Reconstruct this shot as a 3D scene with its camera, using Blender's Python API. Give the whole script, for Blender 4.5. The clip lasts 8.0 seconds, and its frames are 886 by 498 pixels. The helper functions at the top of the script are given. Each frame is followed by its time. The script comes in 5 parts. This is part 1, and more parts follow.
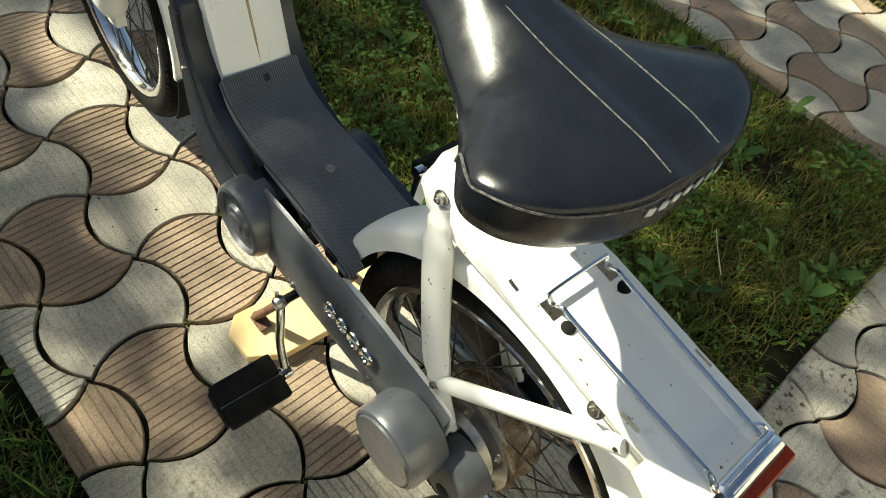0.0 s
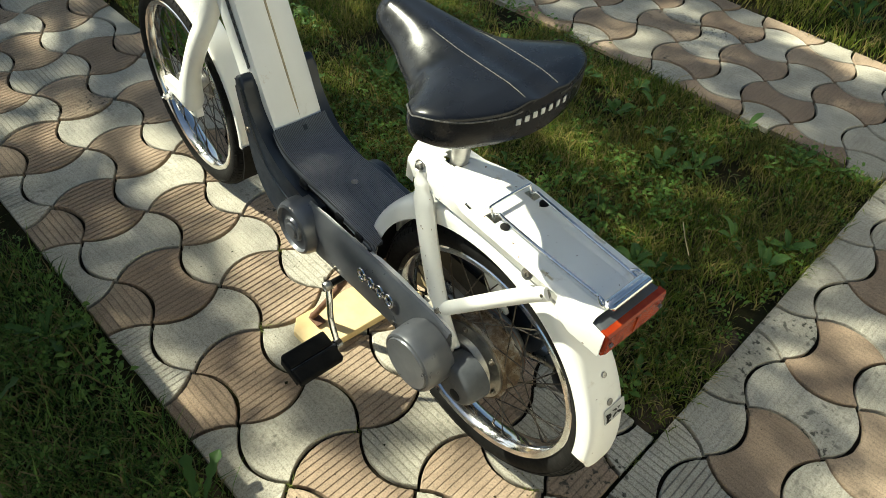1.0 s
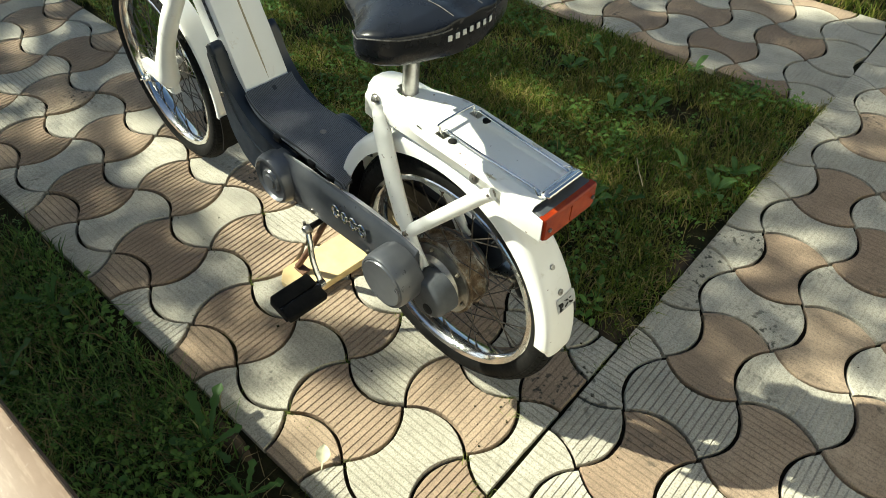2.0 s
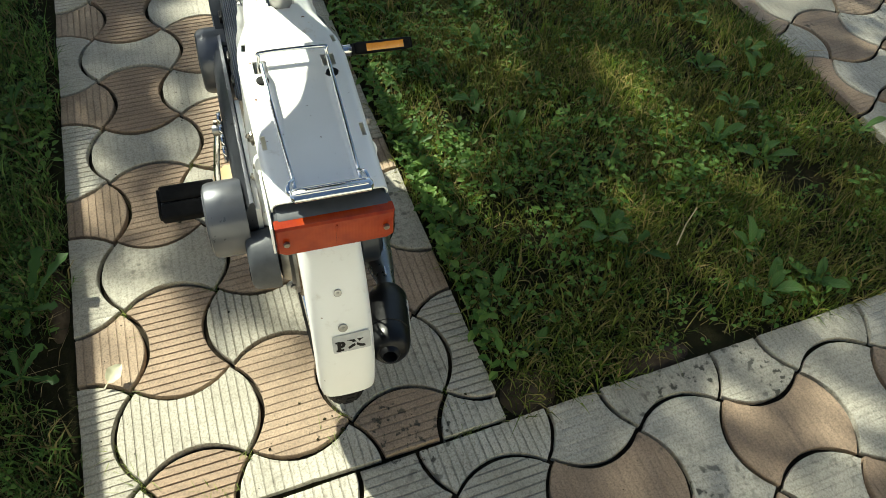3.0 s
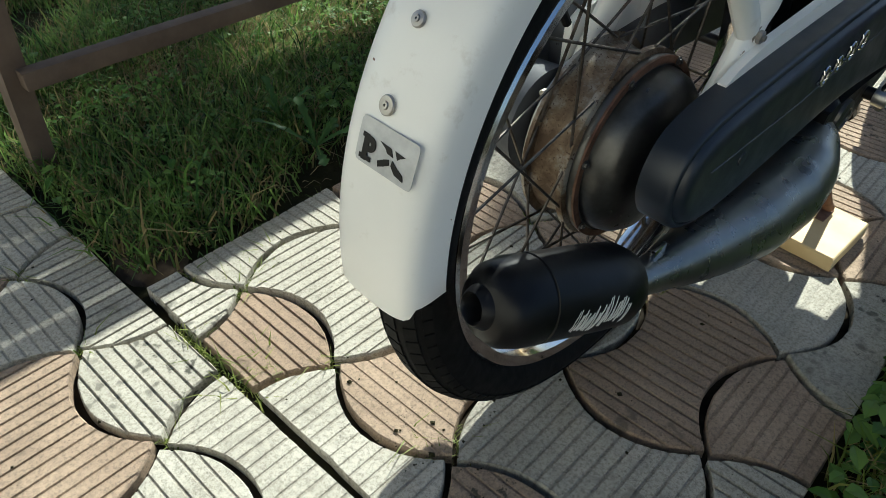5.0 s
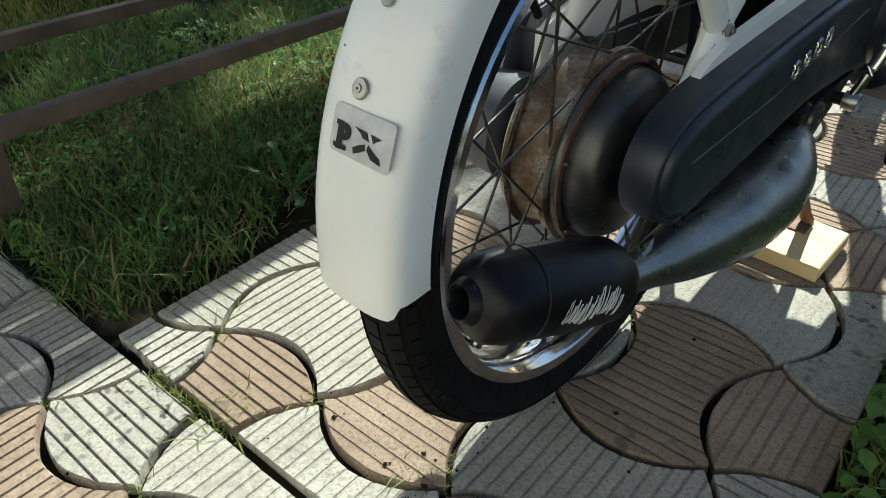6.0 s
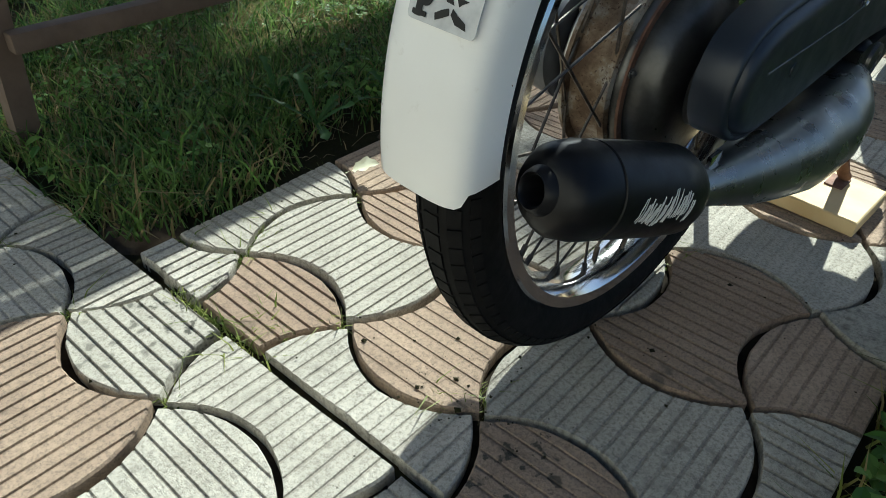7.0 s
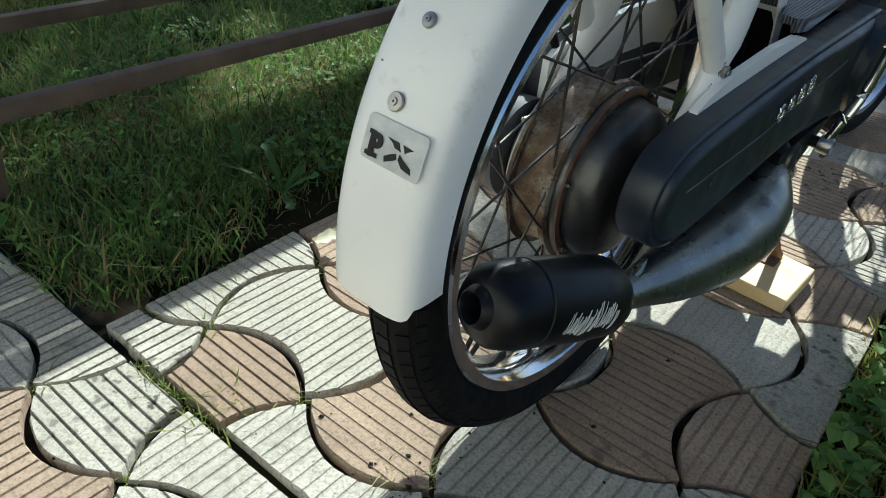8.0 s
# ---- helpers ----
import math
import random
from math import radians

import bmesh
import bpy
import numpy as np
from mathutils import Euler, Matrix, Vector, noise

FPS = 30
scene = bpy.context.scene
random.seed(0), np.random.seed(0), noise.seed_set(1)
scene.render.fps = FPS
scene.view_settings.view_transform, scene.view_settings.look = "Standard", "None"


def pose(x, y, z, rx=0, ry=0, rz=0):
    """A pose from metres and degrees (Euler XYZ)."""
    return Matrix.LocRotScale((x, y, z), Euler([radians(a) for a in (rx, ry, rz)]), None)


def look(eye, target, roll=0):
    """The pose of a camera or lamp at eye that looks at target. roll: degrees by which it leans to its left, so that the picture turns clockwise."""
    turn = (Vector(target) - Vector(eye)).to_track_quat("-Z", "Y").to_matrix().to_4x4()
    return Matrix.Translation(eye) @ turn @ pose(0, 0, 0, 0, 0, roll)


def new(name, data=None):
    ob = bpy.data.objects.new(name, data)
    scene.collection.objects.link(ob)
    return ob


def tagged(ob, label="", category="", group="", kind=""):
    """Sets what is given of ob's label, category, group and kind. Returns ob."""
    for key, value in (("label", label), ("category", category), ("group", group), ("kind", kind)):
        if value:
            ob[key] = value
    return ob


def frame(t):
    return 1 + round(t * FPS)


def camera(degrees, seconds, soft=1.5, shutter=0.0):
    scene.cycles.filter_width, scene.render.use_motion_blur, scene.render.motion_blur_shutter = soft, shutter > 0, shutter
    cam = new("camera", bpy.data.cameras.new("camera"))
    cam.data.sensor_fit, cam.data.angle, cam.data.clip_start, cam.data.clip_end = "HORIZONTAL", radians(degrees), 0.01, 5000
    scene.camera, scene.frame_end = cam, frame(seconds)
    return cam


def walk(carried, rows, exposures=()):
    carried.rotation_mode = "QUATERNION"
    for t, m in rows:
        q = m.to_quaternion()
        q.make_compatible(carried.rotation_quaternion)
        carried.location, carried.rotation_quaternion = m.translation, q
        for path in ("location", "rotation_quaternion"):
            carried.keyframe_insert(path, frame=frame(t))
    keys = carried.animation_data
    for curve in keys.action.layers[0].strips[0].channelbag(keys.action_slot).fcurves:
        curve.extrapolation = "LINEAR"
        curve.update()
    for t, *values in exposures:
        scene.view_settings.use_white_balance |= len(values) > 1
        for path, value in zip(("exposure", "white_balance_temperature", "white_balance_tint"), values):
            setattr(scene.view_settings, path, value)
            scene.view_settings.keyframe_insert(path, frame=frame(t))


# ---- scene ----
cam = camera(64.2, 8.0, soft=0.4)
PATH = [
    (0, (-0.038, 0.071, 0.994), (0.946, 0.726, -0.62), 17.5),
    (0.3, (-0.083, -0.006, 1.017), (0.598, 0.467, -0.036), 16.3),
    (0.5, (-0.103, -0.093, 1.03), (0.914, 0.651, -0.524), 12.6),
    (0.7, (-0.15, -0.165, 1.076), (0.497, 0.393, 0.044), 7.3),
    (1, (-0.222, -0.219, 1.124), (0.791, 0.724, -0.319), 3.8),
    (1.2, (-0.311, -0.246, 1.132), (0.443, 0.37, 0.211), 4.9),
    (1.3, (-0.332, -0.262, 1.137), (0.413, 0.355, 0.21), 2.8),
    (1.5, (-0.377, -0.287, 1.137), (0.739, 0.574, -0.282), 2.0),
    (1.7, (-0.372, -0.313, 1.141), (0.724, 0.548, -0.293), 0.6),
    (2.8, (0.119, -0.464, 1.023), (0.749, 0.715, -0.464), 2.7),
    (3, (0.231, -0.441, 1.0), (0.724, 0.674, -0.585), 4.9),
    (3.2, (0.307, -0.42, 0.993), (0.499, 0.344, -0.091), 5.3),
    (3.5, (0.447, -0.405, 0.936), (0.35, 0.85, -0.619), 5.2),
    (3.7, (0.492, -0.374, 0.93), (0.283, 0.379, -0.159), 3.8),
    (4, (0.522, -0.315, 0.862), (0.102, 0.729, -0.792), 4.8),
    (4.2, (0.523, -0.28, 0.812), (0.169, 0.335, -0.325), 2.9),
    (4.5, (0.536, -0.251, 0.674), (-0.352, 0.656, -0.872), -3.2),
    (4.7, (0.522, -0.245, 0.572), (-0.467, 0.748, -0.855), -1.3),
    (5.8, (0.532, -0.26, 0.468), (-0.561, 0.972, -0.667), -1.6),
    (6, (0.53, -0.257, 0.468), (-0.555, 0.977, -0.672), -1.5),
    (6.2, (0.537, -0.259, 0.463), (-0.209, 0.584, -0.263), -0.9),
    (6.5, (0.529, -0.272, 0.44), (-0.514, 0.997, -0.701), 0.8),
    (7, (0.51, -0.292, 0.42), (-0.54, 0.928, -0.767), 1.7),
    (7.5, (0.491, -0.308, 0.422), (-0.552, 0.947, -0.735), 4.5),
    (8, (0.522, -0.291, 0.477), (-0.499, 1.027, -0.626), 4.1),
]
K = 1.13     # true size of one unit of the plan, in metres
walk(cam, [(t, look(Vector(eye) * K, Vector(target) * K, roll)) for t, eye, target, roll in PATH],
     [(0, 1.27, 6600, -2), (1.5, 1.25, 6350, -4), (3.0, 1.33, 6200, -3), (3.5, 1.33, 6000, 0), (4.5, 1.14, 5650, 1), (6.5, 1.08, 5500, -1), (7.0, 1.0, 5400, 0), (7.5, 1.0, 5500, 1), (8, 1.14, 5350, 0)])

# ---- light: low sun from beyond the bench, sky above ----
SUN_AZ, SUN_EL = radians(-23), radians(41.5)      # azimuth from +y towards +x
sun_way = Vector((math.sin(SUN_AZ) * math.cos(SUN_EL), math.cos(SUN_AZ) * math.cos(SUN_EL), math.sin(SUN_EL)))
world = bpy.data.worlds.new("sky")
scene.world = world
world.use_nodes = True
wn = world.node_tree
sky = wn.nodes.new("ShaderNodeTexSky")
sky.sky_type = 'NISHITA'
sky.sun_disc = False
sky.air_density = 0.8
sky.dust_density = 2.0
sky.ozone_density = 0.8
sky.sun_elevation = SUN_EL
sky.sun_rotation = SUN_AZ
wn.nodes["Background"].inputs["Strength"].default_value = 0.055
wn.links.new(sky.outputs["Color"], wn.nodes["Background"].inputs["Color"])
sun = new("sun", bpy.data.lights.new("sun", 'SUN'))
sun.data.energy = 5.0
sun.data.angle = radians(0.6)
sun.data.color = (1.0, 0.92, 0.77)
sun.matrix_world = look(sun_way * 20, (0, 0, 0))

# ---- materials ----
class Mat:
    """A node material under construction."""
    def __init__(self, name, rough=0.5, metal=0.0, coat=0.0, spec=0.5):
        self.m = bpy.data.materials.new(name)
        self.m.use_nodes = True
        self.t = self.m.node_tree
        self.b = self.t.nodes["Principled BSDF"]
        self.b.inputs["Roughness"].default_value = rough
        self.b.inputs["Metallic"].default_value = metal
        self.b.inputs["Coat Weight"].default_value = coat
        self.b.inputs["Specular IOR Level"].default_value = spec
        self.at = None

    def node(self, kind, **inputs):
        n = self.t.nodes.new(kind)
        for k, v in inputs.items():
            key = k.replace("_", " ")
            if isinstance(v, bpy.types.NodeSocket):
                self.t.links.new(v, n.inputs[key])
            else:
                n.inputs[key].default_value = v
        return n

    def coords(self, which="Object"):
        return self.t.nodes.new("ShaderNodeTexCoord").outputs[which]

    def noise(self, scale, detail=4.0, rough=0.6, vec=None):
        n = self.node("ShaderNodeTexNoise", Scale=scale, Detail=detail, Roughness=rough)
        self.t.links.new(vec or self.coords(), n.inputs["Vector"])
        return n.outputs["Fac"]

    def ramp(self, fac, *stops):
        n = self.t.nodes.new("ShaderNodeValToRGB")
        self.t.links.new(fac, n.inputs["Fac"])
        e = n.color_ramp.elements
        while len(e) < len(stops):
            e.new(0.5)
        for el, (p, c) in zip(e, stops):
            el.position = p
            el.color = (*c, 1) if len(c) == 3 else c
        return n.outputs["Color"]

    def grey(self, fac, *stops):
        return self.ramp(fac, *[(p, (v, v, v)) for p, v in stops])

    def mix(self, fac, a, b, blend='MIX'):
        n = self.t.nodes.new("ShaderNodeMix")
        n.data_type = 'RGBA'
        n.blend_type = blend
        for key, v in ((0, fac), (6, a), (7, b)):
            if isinstance(v, bpy.types.NodeSocket):
                self.t.links.new(v, n.inputs[key])
            else:
                n.inputs[key].default_value = v if key == 0 else (*v, 1)
        return n.outputs[2]

    def math(self, op, a, b=0.0):
        n = self.t.nodes.new("ShaderNodeMath")
        n.operation = op
        for k, v in enumerate((a, b)):
            if isinstance(v, bpy.types.NodeSocket):
                self.t.links.new(v, n.inputs[k])
            else:
                n.inputs[k].default_value = v
        return n.outputs[0]

    def color(self, c):
        if isinstance(c, bpy.types.NodeSocket):
            self.t.links.new(c, self.b.inputs["Base Color"])
        else:
            self.b.inputs["Base Color"].default_value = (*c, 1)
        return self

    def rough(self, r):
        self.t.links.new(r, self.b.inputs["Roughness"])
        return self

    def bump(self, h, strength=0.3, dist=0.002):
        n = self.node("ShaderNodeBump", Strength=strength, Distance=dist, Height=h)
        if self.at:
            self.t.links.new(self.at, n.inputs["Normal"])
        self.at = n.outputs["Normal"]
        self.t.links.new(self.at, self.b.inputs["Normal"])
        return self


PITCH = 0.0128      # spacing of the pressed grooves in the pavers


def paver_mat(name, lo, hi, stain, dirt_shade=0.28):
    m = Mat(name, 0.9, spec=0.25)
    oi = m.t.nodes.new("ShaderNodeObjectInfo")
    co = m.coords()
    shift = m.node("ShaderNodeVectorMath")
    shift.operation = 'ADD'
    m.t.links.new(co, shift.inputs[0])
    m.t.links.new(oi.outputs["Location"], shift.inputs[1])
    vec = shift.outputs[0]
    base = m.ramp(oi.outputs["Random"], (0.0, lo), (1.0, hi))
    grain = m.noise(520, 3, 0.7, vec)
    cloud = m.noise(14, 5, 0.65, vec)
    c = m.mix(m.grey(cloud, (0.35, 0.0), (0.72, 0.75)), base, stain)
    c = m.mix(m.grey(grain, (0.3, 0.0), (0.75, 0.8)), c, (0.78, 0.75, 0.68), 'SOFT_LIGHT')
    pits = m.node("ShaderNodeTexVoronoi", Scale=190.0, Randomness=1.0)
    m.t.links.new(vec, pits.inputs["Vector"])
    pit = m.grey(pits.outputs["Distance"], (0.08, 0.0), (0.2, 1.0))
    some = m.grey(m.noise(45, 3, 0.6, vec), (0.55, 1.0), (0.62, 0.0))
    pit = m.math('MAXIMUM', pit, some)
    c = m.mix(pit, m.mix(0.6, c, (0.05, 0.04, 0.03)), c)
    far = m.noise(3.3, 2, 0.5, vec)
    speck = m.grey(m.noise(300, 5, 0.8, vec), (0.38, 0.5), (0.54, 0.0))
    c = m.mix(speck, c, (0.09, 0.08, 0.062))
    moss = m.math('MULTIPLY', m.grey(m.noise(75, 4, 0.6, vec), (0.56, 0.0), (0.62, 1.0)), m.grey(far, (0.55, 0.0), (0.68, 0.9)))
    c = m.mix(moss, c, (0.045, 0.045, 0.035))
    # groove shade and dirt painted into the colour, thinner here and there
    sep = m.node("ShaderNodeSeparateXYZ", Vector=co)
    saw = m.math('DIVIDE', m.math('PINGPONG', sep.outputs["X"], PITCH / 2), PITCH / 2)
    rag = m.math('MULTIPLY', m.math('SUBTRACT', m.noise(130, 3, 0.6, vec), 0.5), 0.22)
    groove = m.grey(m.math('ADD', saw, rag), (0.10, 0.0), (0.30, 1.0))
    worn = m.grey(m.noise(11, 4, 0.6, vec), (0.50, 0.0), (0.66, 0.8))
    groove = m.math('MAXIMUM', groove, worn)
    c = m.mix(groove, m.mix(dirt_shade, c, (0.07, 0.055, 0.04)), c)
    m.color(c)
    coarse = m.noise(170, 6, 0.8, vec)
    m.bump(coarse, 0.9, 0.0030).bump(pit, 0.6, 0.0014).bump(grain, 0.35, 0.0008)
    return m.m


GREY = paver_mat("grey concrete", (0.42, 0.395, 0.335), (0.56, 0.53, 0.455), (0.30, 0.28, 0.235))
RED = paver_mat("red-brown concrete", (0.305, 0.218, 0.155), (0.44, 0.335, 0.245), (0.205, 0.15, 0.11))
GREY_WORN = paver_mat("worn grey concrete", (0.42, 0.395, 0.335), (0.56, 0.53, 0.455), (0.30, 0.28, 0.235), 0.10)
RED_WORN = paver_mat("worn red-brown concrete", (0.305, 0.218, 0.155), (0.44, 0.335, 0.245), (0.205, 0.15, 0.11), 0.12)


def plain(name, c1, c2, rough=0.5, metal=0.0, scale=25.0, bump=0.0, bscale=300.0, coat=0.0, spec=0.5, lo=0.35, hi=0.7):
    m = Mat(name, rough, metal, coat, spec)
    n = m.noise(scale, 5, 0.6)
    m.color(m.ramp(n, (lo, c1), (hi, c2)))
    m.rough(m.grey(m.noise(scale * 3, 4, 0.6), (0.3, max(rough - 0.07, 0.02)), (0.7, min(rough + 0.1, 1))))
    if bump:
        m.bump(m.noise(bscale, 3, 0.6), bump, 0.001)
    return m.m


def white_paint(name, wear):
    m = Mat(name, 0.35, coat=0.3)
    c = m.ramp(m.noise(6, 4), (0.35, (0.84, 0.83, 0.785)), (0.7, (0.90, 0.895, 0.86)))
    dirt_shade = m.grey(m.noise(38, 6, 0.7), (0.60, 0.0), (0.76, 0.4))
    c = m.mix(dirt_shade, c, (0.42, 0.36, 0.26))
    chips = m.grey(m.noise(120, 3, 0.5), (0.76 - wear, 0.0), (0.78 - wear, 1.0))
    rusty = m.grey(m.noise(16, 5, 0.7), (0.66 - wear * 0.5, 0.0), (0.76 - wear * 0.5, 0.7))
    c = m.mix(rusty, c, (0.50, 0.36, 0.20))
    c = m.mix(chips, c, (0.16, 0.08, 0.04))
    m.color(c).rough(m.grey(m.noise(20, 4), (0.3, 0.28), (0.7, 0.45)))
    m.bump(m.noise(260, 2), 0.04, 0.001)
    return m.m


WHITE = white_paint("cream white paint", 0.0)
WORN = white_paint("worn cream white paint", 0.07)
RACKW = white_paint("scratched cream white paint", 0.045)
DARK = plain("dark grey plastic", (0.010, 0.014, 0.022), (0.017, 0.023, 0.034), 0.36, scale=18, bump=0.05, spec=0.5)
GREYM = plain("grey metallic paint", (0.080, 0.085, 0.098), (0.118, 0.123, 0.136), 0.33, 0.35, scale=14, bump=0.03, coat=0.25)
RUBBER = plain("black rubber", (0.004, 0.004, 0.004), (0.010, 0.0095, 0.009), 0.75, scale=40, bump=0.2, spec=0.18)
CHROME = plain("chrome", (0.62, 0.62, 0.62), (0.75, 0.75, 0.76), 0.12, 1.0, scale=40)
STEEL = plain("dull steel", (0.30, 0.29, 0.27), (0.45, 0.44, 0.42), 0.38, 1.0, scale=60, bump=0.1)
SPOKE = plain("tarnished spoke steel", (0.055, 0.045, 0.036), (0.16, 0.14, 0.12), 0.45, 0.9, scale=90)
BOLT = plain("worn bolt steel", (0.22, 0.19, 0.15), (0.38, 0.36, 0.33), 0.4, 1.0, scale=200, bump=0.1)
BLACK = plain("matt black paint", (0.003, 0.003, 0.0035), (0.007, 0.007, 0.008), 0.36, scale=30, bump=0.05, spec=0.28)
# black colour that stands in for the shade inside openings
HOLE_SHADE = plain("black for shaded openings", (0.004, 0.004, 0.004), (0.008, 0.008, 0.008), 0.9)
LEATHER = plain("black vinyl", (0.006, 0.007, 0.010), (0.010, 0.011, 0.015), 0.26, scale=9, bump=0.05, bscale=520, spec=0.34)
SEAM = plain("grey stitching", (0.015, 0.015, 0.016), (0.17, 0.165, 0.155), 0.7, scale=300)
TIMBER = plain("sawn pine", (0.62, 0.44, 0.20), (0.72, 0.56, 0.30), 0.65, scale=12, bump=0.15, bscale=120)


def table_mat():
    m = Mat("scuffed brown plank paint", 0.5)
    c = m.ramp(m.noise(9, 5), (0.35, (0.19, 0.125, 0.085)), (0.7, (0.27, 0.19, 0.135)))
    sep = m.node("ShaderNodeSeparateXYZ", Vector=m.coords())
    long = m.node("ShaderNodeCombineXYZ", X=m.math('MULTIPLY', sep.outputs["X"], 7.0), Y=sep.outputs["Y"], Z=m.math('MULTIPLY', sep.outputs["Z"], 7.0)).outputs[0]
    c = m.mix(m.grey(m.noise(24, 5, 0.65, long), (0.5, 0.0), (0.62, 0.55)), c, (0.34, 0.25, 0.18))
    c = m.mix(m.grey(m.noise(60, 5, 0.7), (0.62, 0.0), (0.68, 0.8)), c, (0.46, 0.40, 0.33))
    m.color(c).bump(m.noise(90, 3), 0.25, 0.001)
    return m.m


BENCHM = table_mat()
LEGM = plain("bare weathered wood", (0.075, 0.052, 0.037), (0.14, 0.10, 0.07), 0.75, scale=14, bump=0.3, bscale=110)
ORANGE = plain("amber reflector", (0.75, 0.28, 0.02), (0.85, 0.36, 0.03), 0.2, scale=60, coat=0.5)
BLUE = plain("blue plastic", (0.01, 0.02, 0.30), (0.015, 0.04, 0.42), 0.35)
REDP = plain("red plastic", (0.33, 0.03, 0.02), (0.45, 0.05, 0.03), 0.4)


def rust_mat():
    m = Mat("rusty hub", 0.55, 0.45)
    c = m.ramp(m.noise(28, 5, 0.7), (0.38, (0.085, 0.052, 0.028)), (0.5, (0.18, 0.13, 0.08)), (0.6, (0.31, 0.285, 0.24)))
    spots = m.grey(m.noise(420, 3, 0.6), (0.60, 0.0), (0.66, 0.9))
    m.color(m.mix(spots, c, (0.05, 0.022, 0.01)))
    m.bump(m.noise(220, 4), 0.4, 0.001)
    return m.m


RUST = rust_mat()
GLOSS = plain("blackened steel", (0.05, 0.049, 0.046), (0.15, 0.145, 0.135), 0.34, 0.8, scale=22, bump=0.15, spec=0.5)
SILVER = plain("silver expansion chamber", (0.16, 0.168, 0.165), (0.29, 0.29, 0.28), 0.28, 0.9, scale=10, bump=0.04, bscale=60)
LAMPGREY = plain("grey lamp plastic", (0.05, 0.055, 0.062), (0.085, 0.09, 0.10), 0.5, scale=30, bump=0.05)
BADGE = plain("worn silver badge", (0.42, 0.43, 0.44), (0.62, 0.63, 0.63), 0.4, 0.3, scale=60, bump=0.15)
PALE = plain("pale print", (0.50, 0.50, 0.48), (0.68, 0.68, 0.66), 0.6, scale=120)
RUSTY = plain("rusty brown steel", (0.10, 0.05, 0.03), (0.20, 0.11, 0.07), 0.7, 0.4, scale=60, bump=0.3)
PLASTER = plain("cream wall plaster", (0.50, 0.47, 0.41), (0.58, 0.55, 0.49), 0.9, scale=3, bump=0.5, bscale=60, spec=0.2)
TRIM = plain("brass-grey trim strip", (0.20, 0.17, 0.11), (0.32, 0.28, 0.20), 0.35, 0.8, scale=60)


def lens_mat():
    m = Mat("red lamp lens", 0.22, spec=0.3)
    m.color(m.ramp(m.noise(30, 3), (0.3, (0.20, 0.015, 0.003)), (0.7, (0.34, 0.046, 0.007))))
    br = m.node("ShaderNodeTexVoronoi", Scale=330.0, Randomness=0.0)
    m.t.links.new(m.coords(), br.inputs["Vector"])
    m.bump(br.outputs["Distance"], 0.25, 0.001)
    return m.m


LENS = lens_mat()


def ribbed_mat():
    m = Mat("ribbed dark rubber", 0.5, spec=0.5)
    sep = m.node("ShaderNodeSeparateXYZ", Vector=m.coords())
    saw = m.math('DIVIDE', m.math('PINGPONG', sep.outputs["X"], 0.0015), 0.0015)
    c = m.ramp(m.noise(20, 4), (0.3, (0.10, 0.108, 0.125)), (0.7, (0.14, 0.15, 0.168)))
    # shade between the ribs is painted into the colour, near black
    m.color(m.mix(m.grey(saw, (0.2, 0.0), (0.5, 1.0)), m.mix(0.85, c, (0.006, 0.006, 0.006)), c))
    m.bump(saw, 0.8, 0.0016)
    return m.m


RIBBED = ribbed_mat()


def soil_mat():
    m = Mat("soil and thatch", 1.0, spec=0.1)
    n1, n2 = m.noise(7, 6, 0.7), m.noise(120, 5, 0.7)
    # colour kept very dark, which adds shade between the grass blades
    c = m.ramp(n1, (0.35, (0.012, 0.014, 0.005)), (0.55, (0.026, 0.026, 0.010)), (0.75, (0.06, 0.042, 0.024)))
    m.color(m.mix(m.grey(n2, (0.35, 0.0), (0.7, 0.8)), c, (0.025, 0.020, 0.012)))
    m.bump(n2, 1.0, 0.006)
    return m.m


SOIL = soil_mat()
JOINT = plain("joint sand and moss", (0.010, 0.008, 0.006), (0.035, 0.028, 0.018), 1.0, scale=60, bump=0.8, bscale=300, spec=0.1)


def leaf_build(name, lo, hi, dry=None):
    m = Mat(name, 0.5, spec=0.25)
    g = m.t.nodes.new("ShaderNodeNewGeometry")
    r = g.outputs["Random Per Island"]
    stops = [(0.0, lo), (0.78, hi)]
    if dry:
        stops += [(0.84, dry), (1.0, dry)]
    c = m.ramp(r, *stops)
    if dry and name == "grass":       # slow drift between lush and mossy, dry turf
        c = m.mix(m.grey(m.noise(7, 5, 0.65), (0.38, 0.0), (0.64, 0.7)), c, m.ramp(r, (0.0, (0.07, 0.07, 0.013)), (1.0, (0.36, 0.31, 0.09))))
    m.color(c)
    tr = m.t.nodes.new("ShaderNodeBsdfTranslucent")
    m.t.links.new(m.t.nodes["Principled BSDF"].inputs["Base Color"].links[0].from_socket, tr.inputs["Color"])
    mx = m.t.nodes.new("ShaderNodeMixShader")
    mx.inputs[0].default_value = 0.48
    m.t.links.new(m.b.outputs[0], mx.inputs[1])
    m.t.links.new(tr.outputs[0], mx.inputs[2])
    m.t.links.new(mx.outputs[0], m.t.nodes["Material Output"].inputs["Surface"])
    return m


def leaf_mat(name, lo, hi, dry=None):
    return leaf_build(name, lo, hi, dry).m


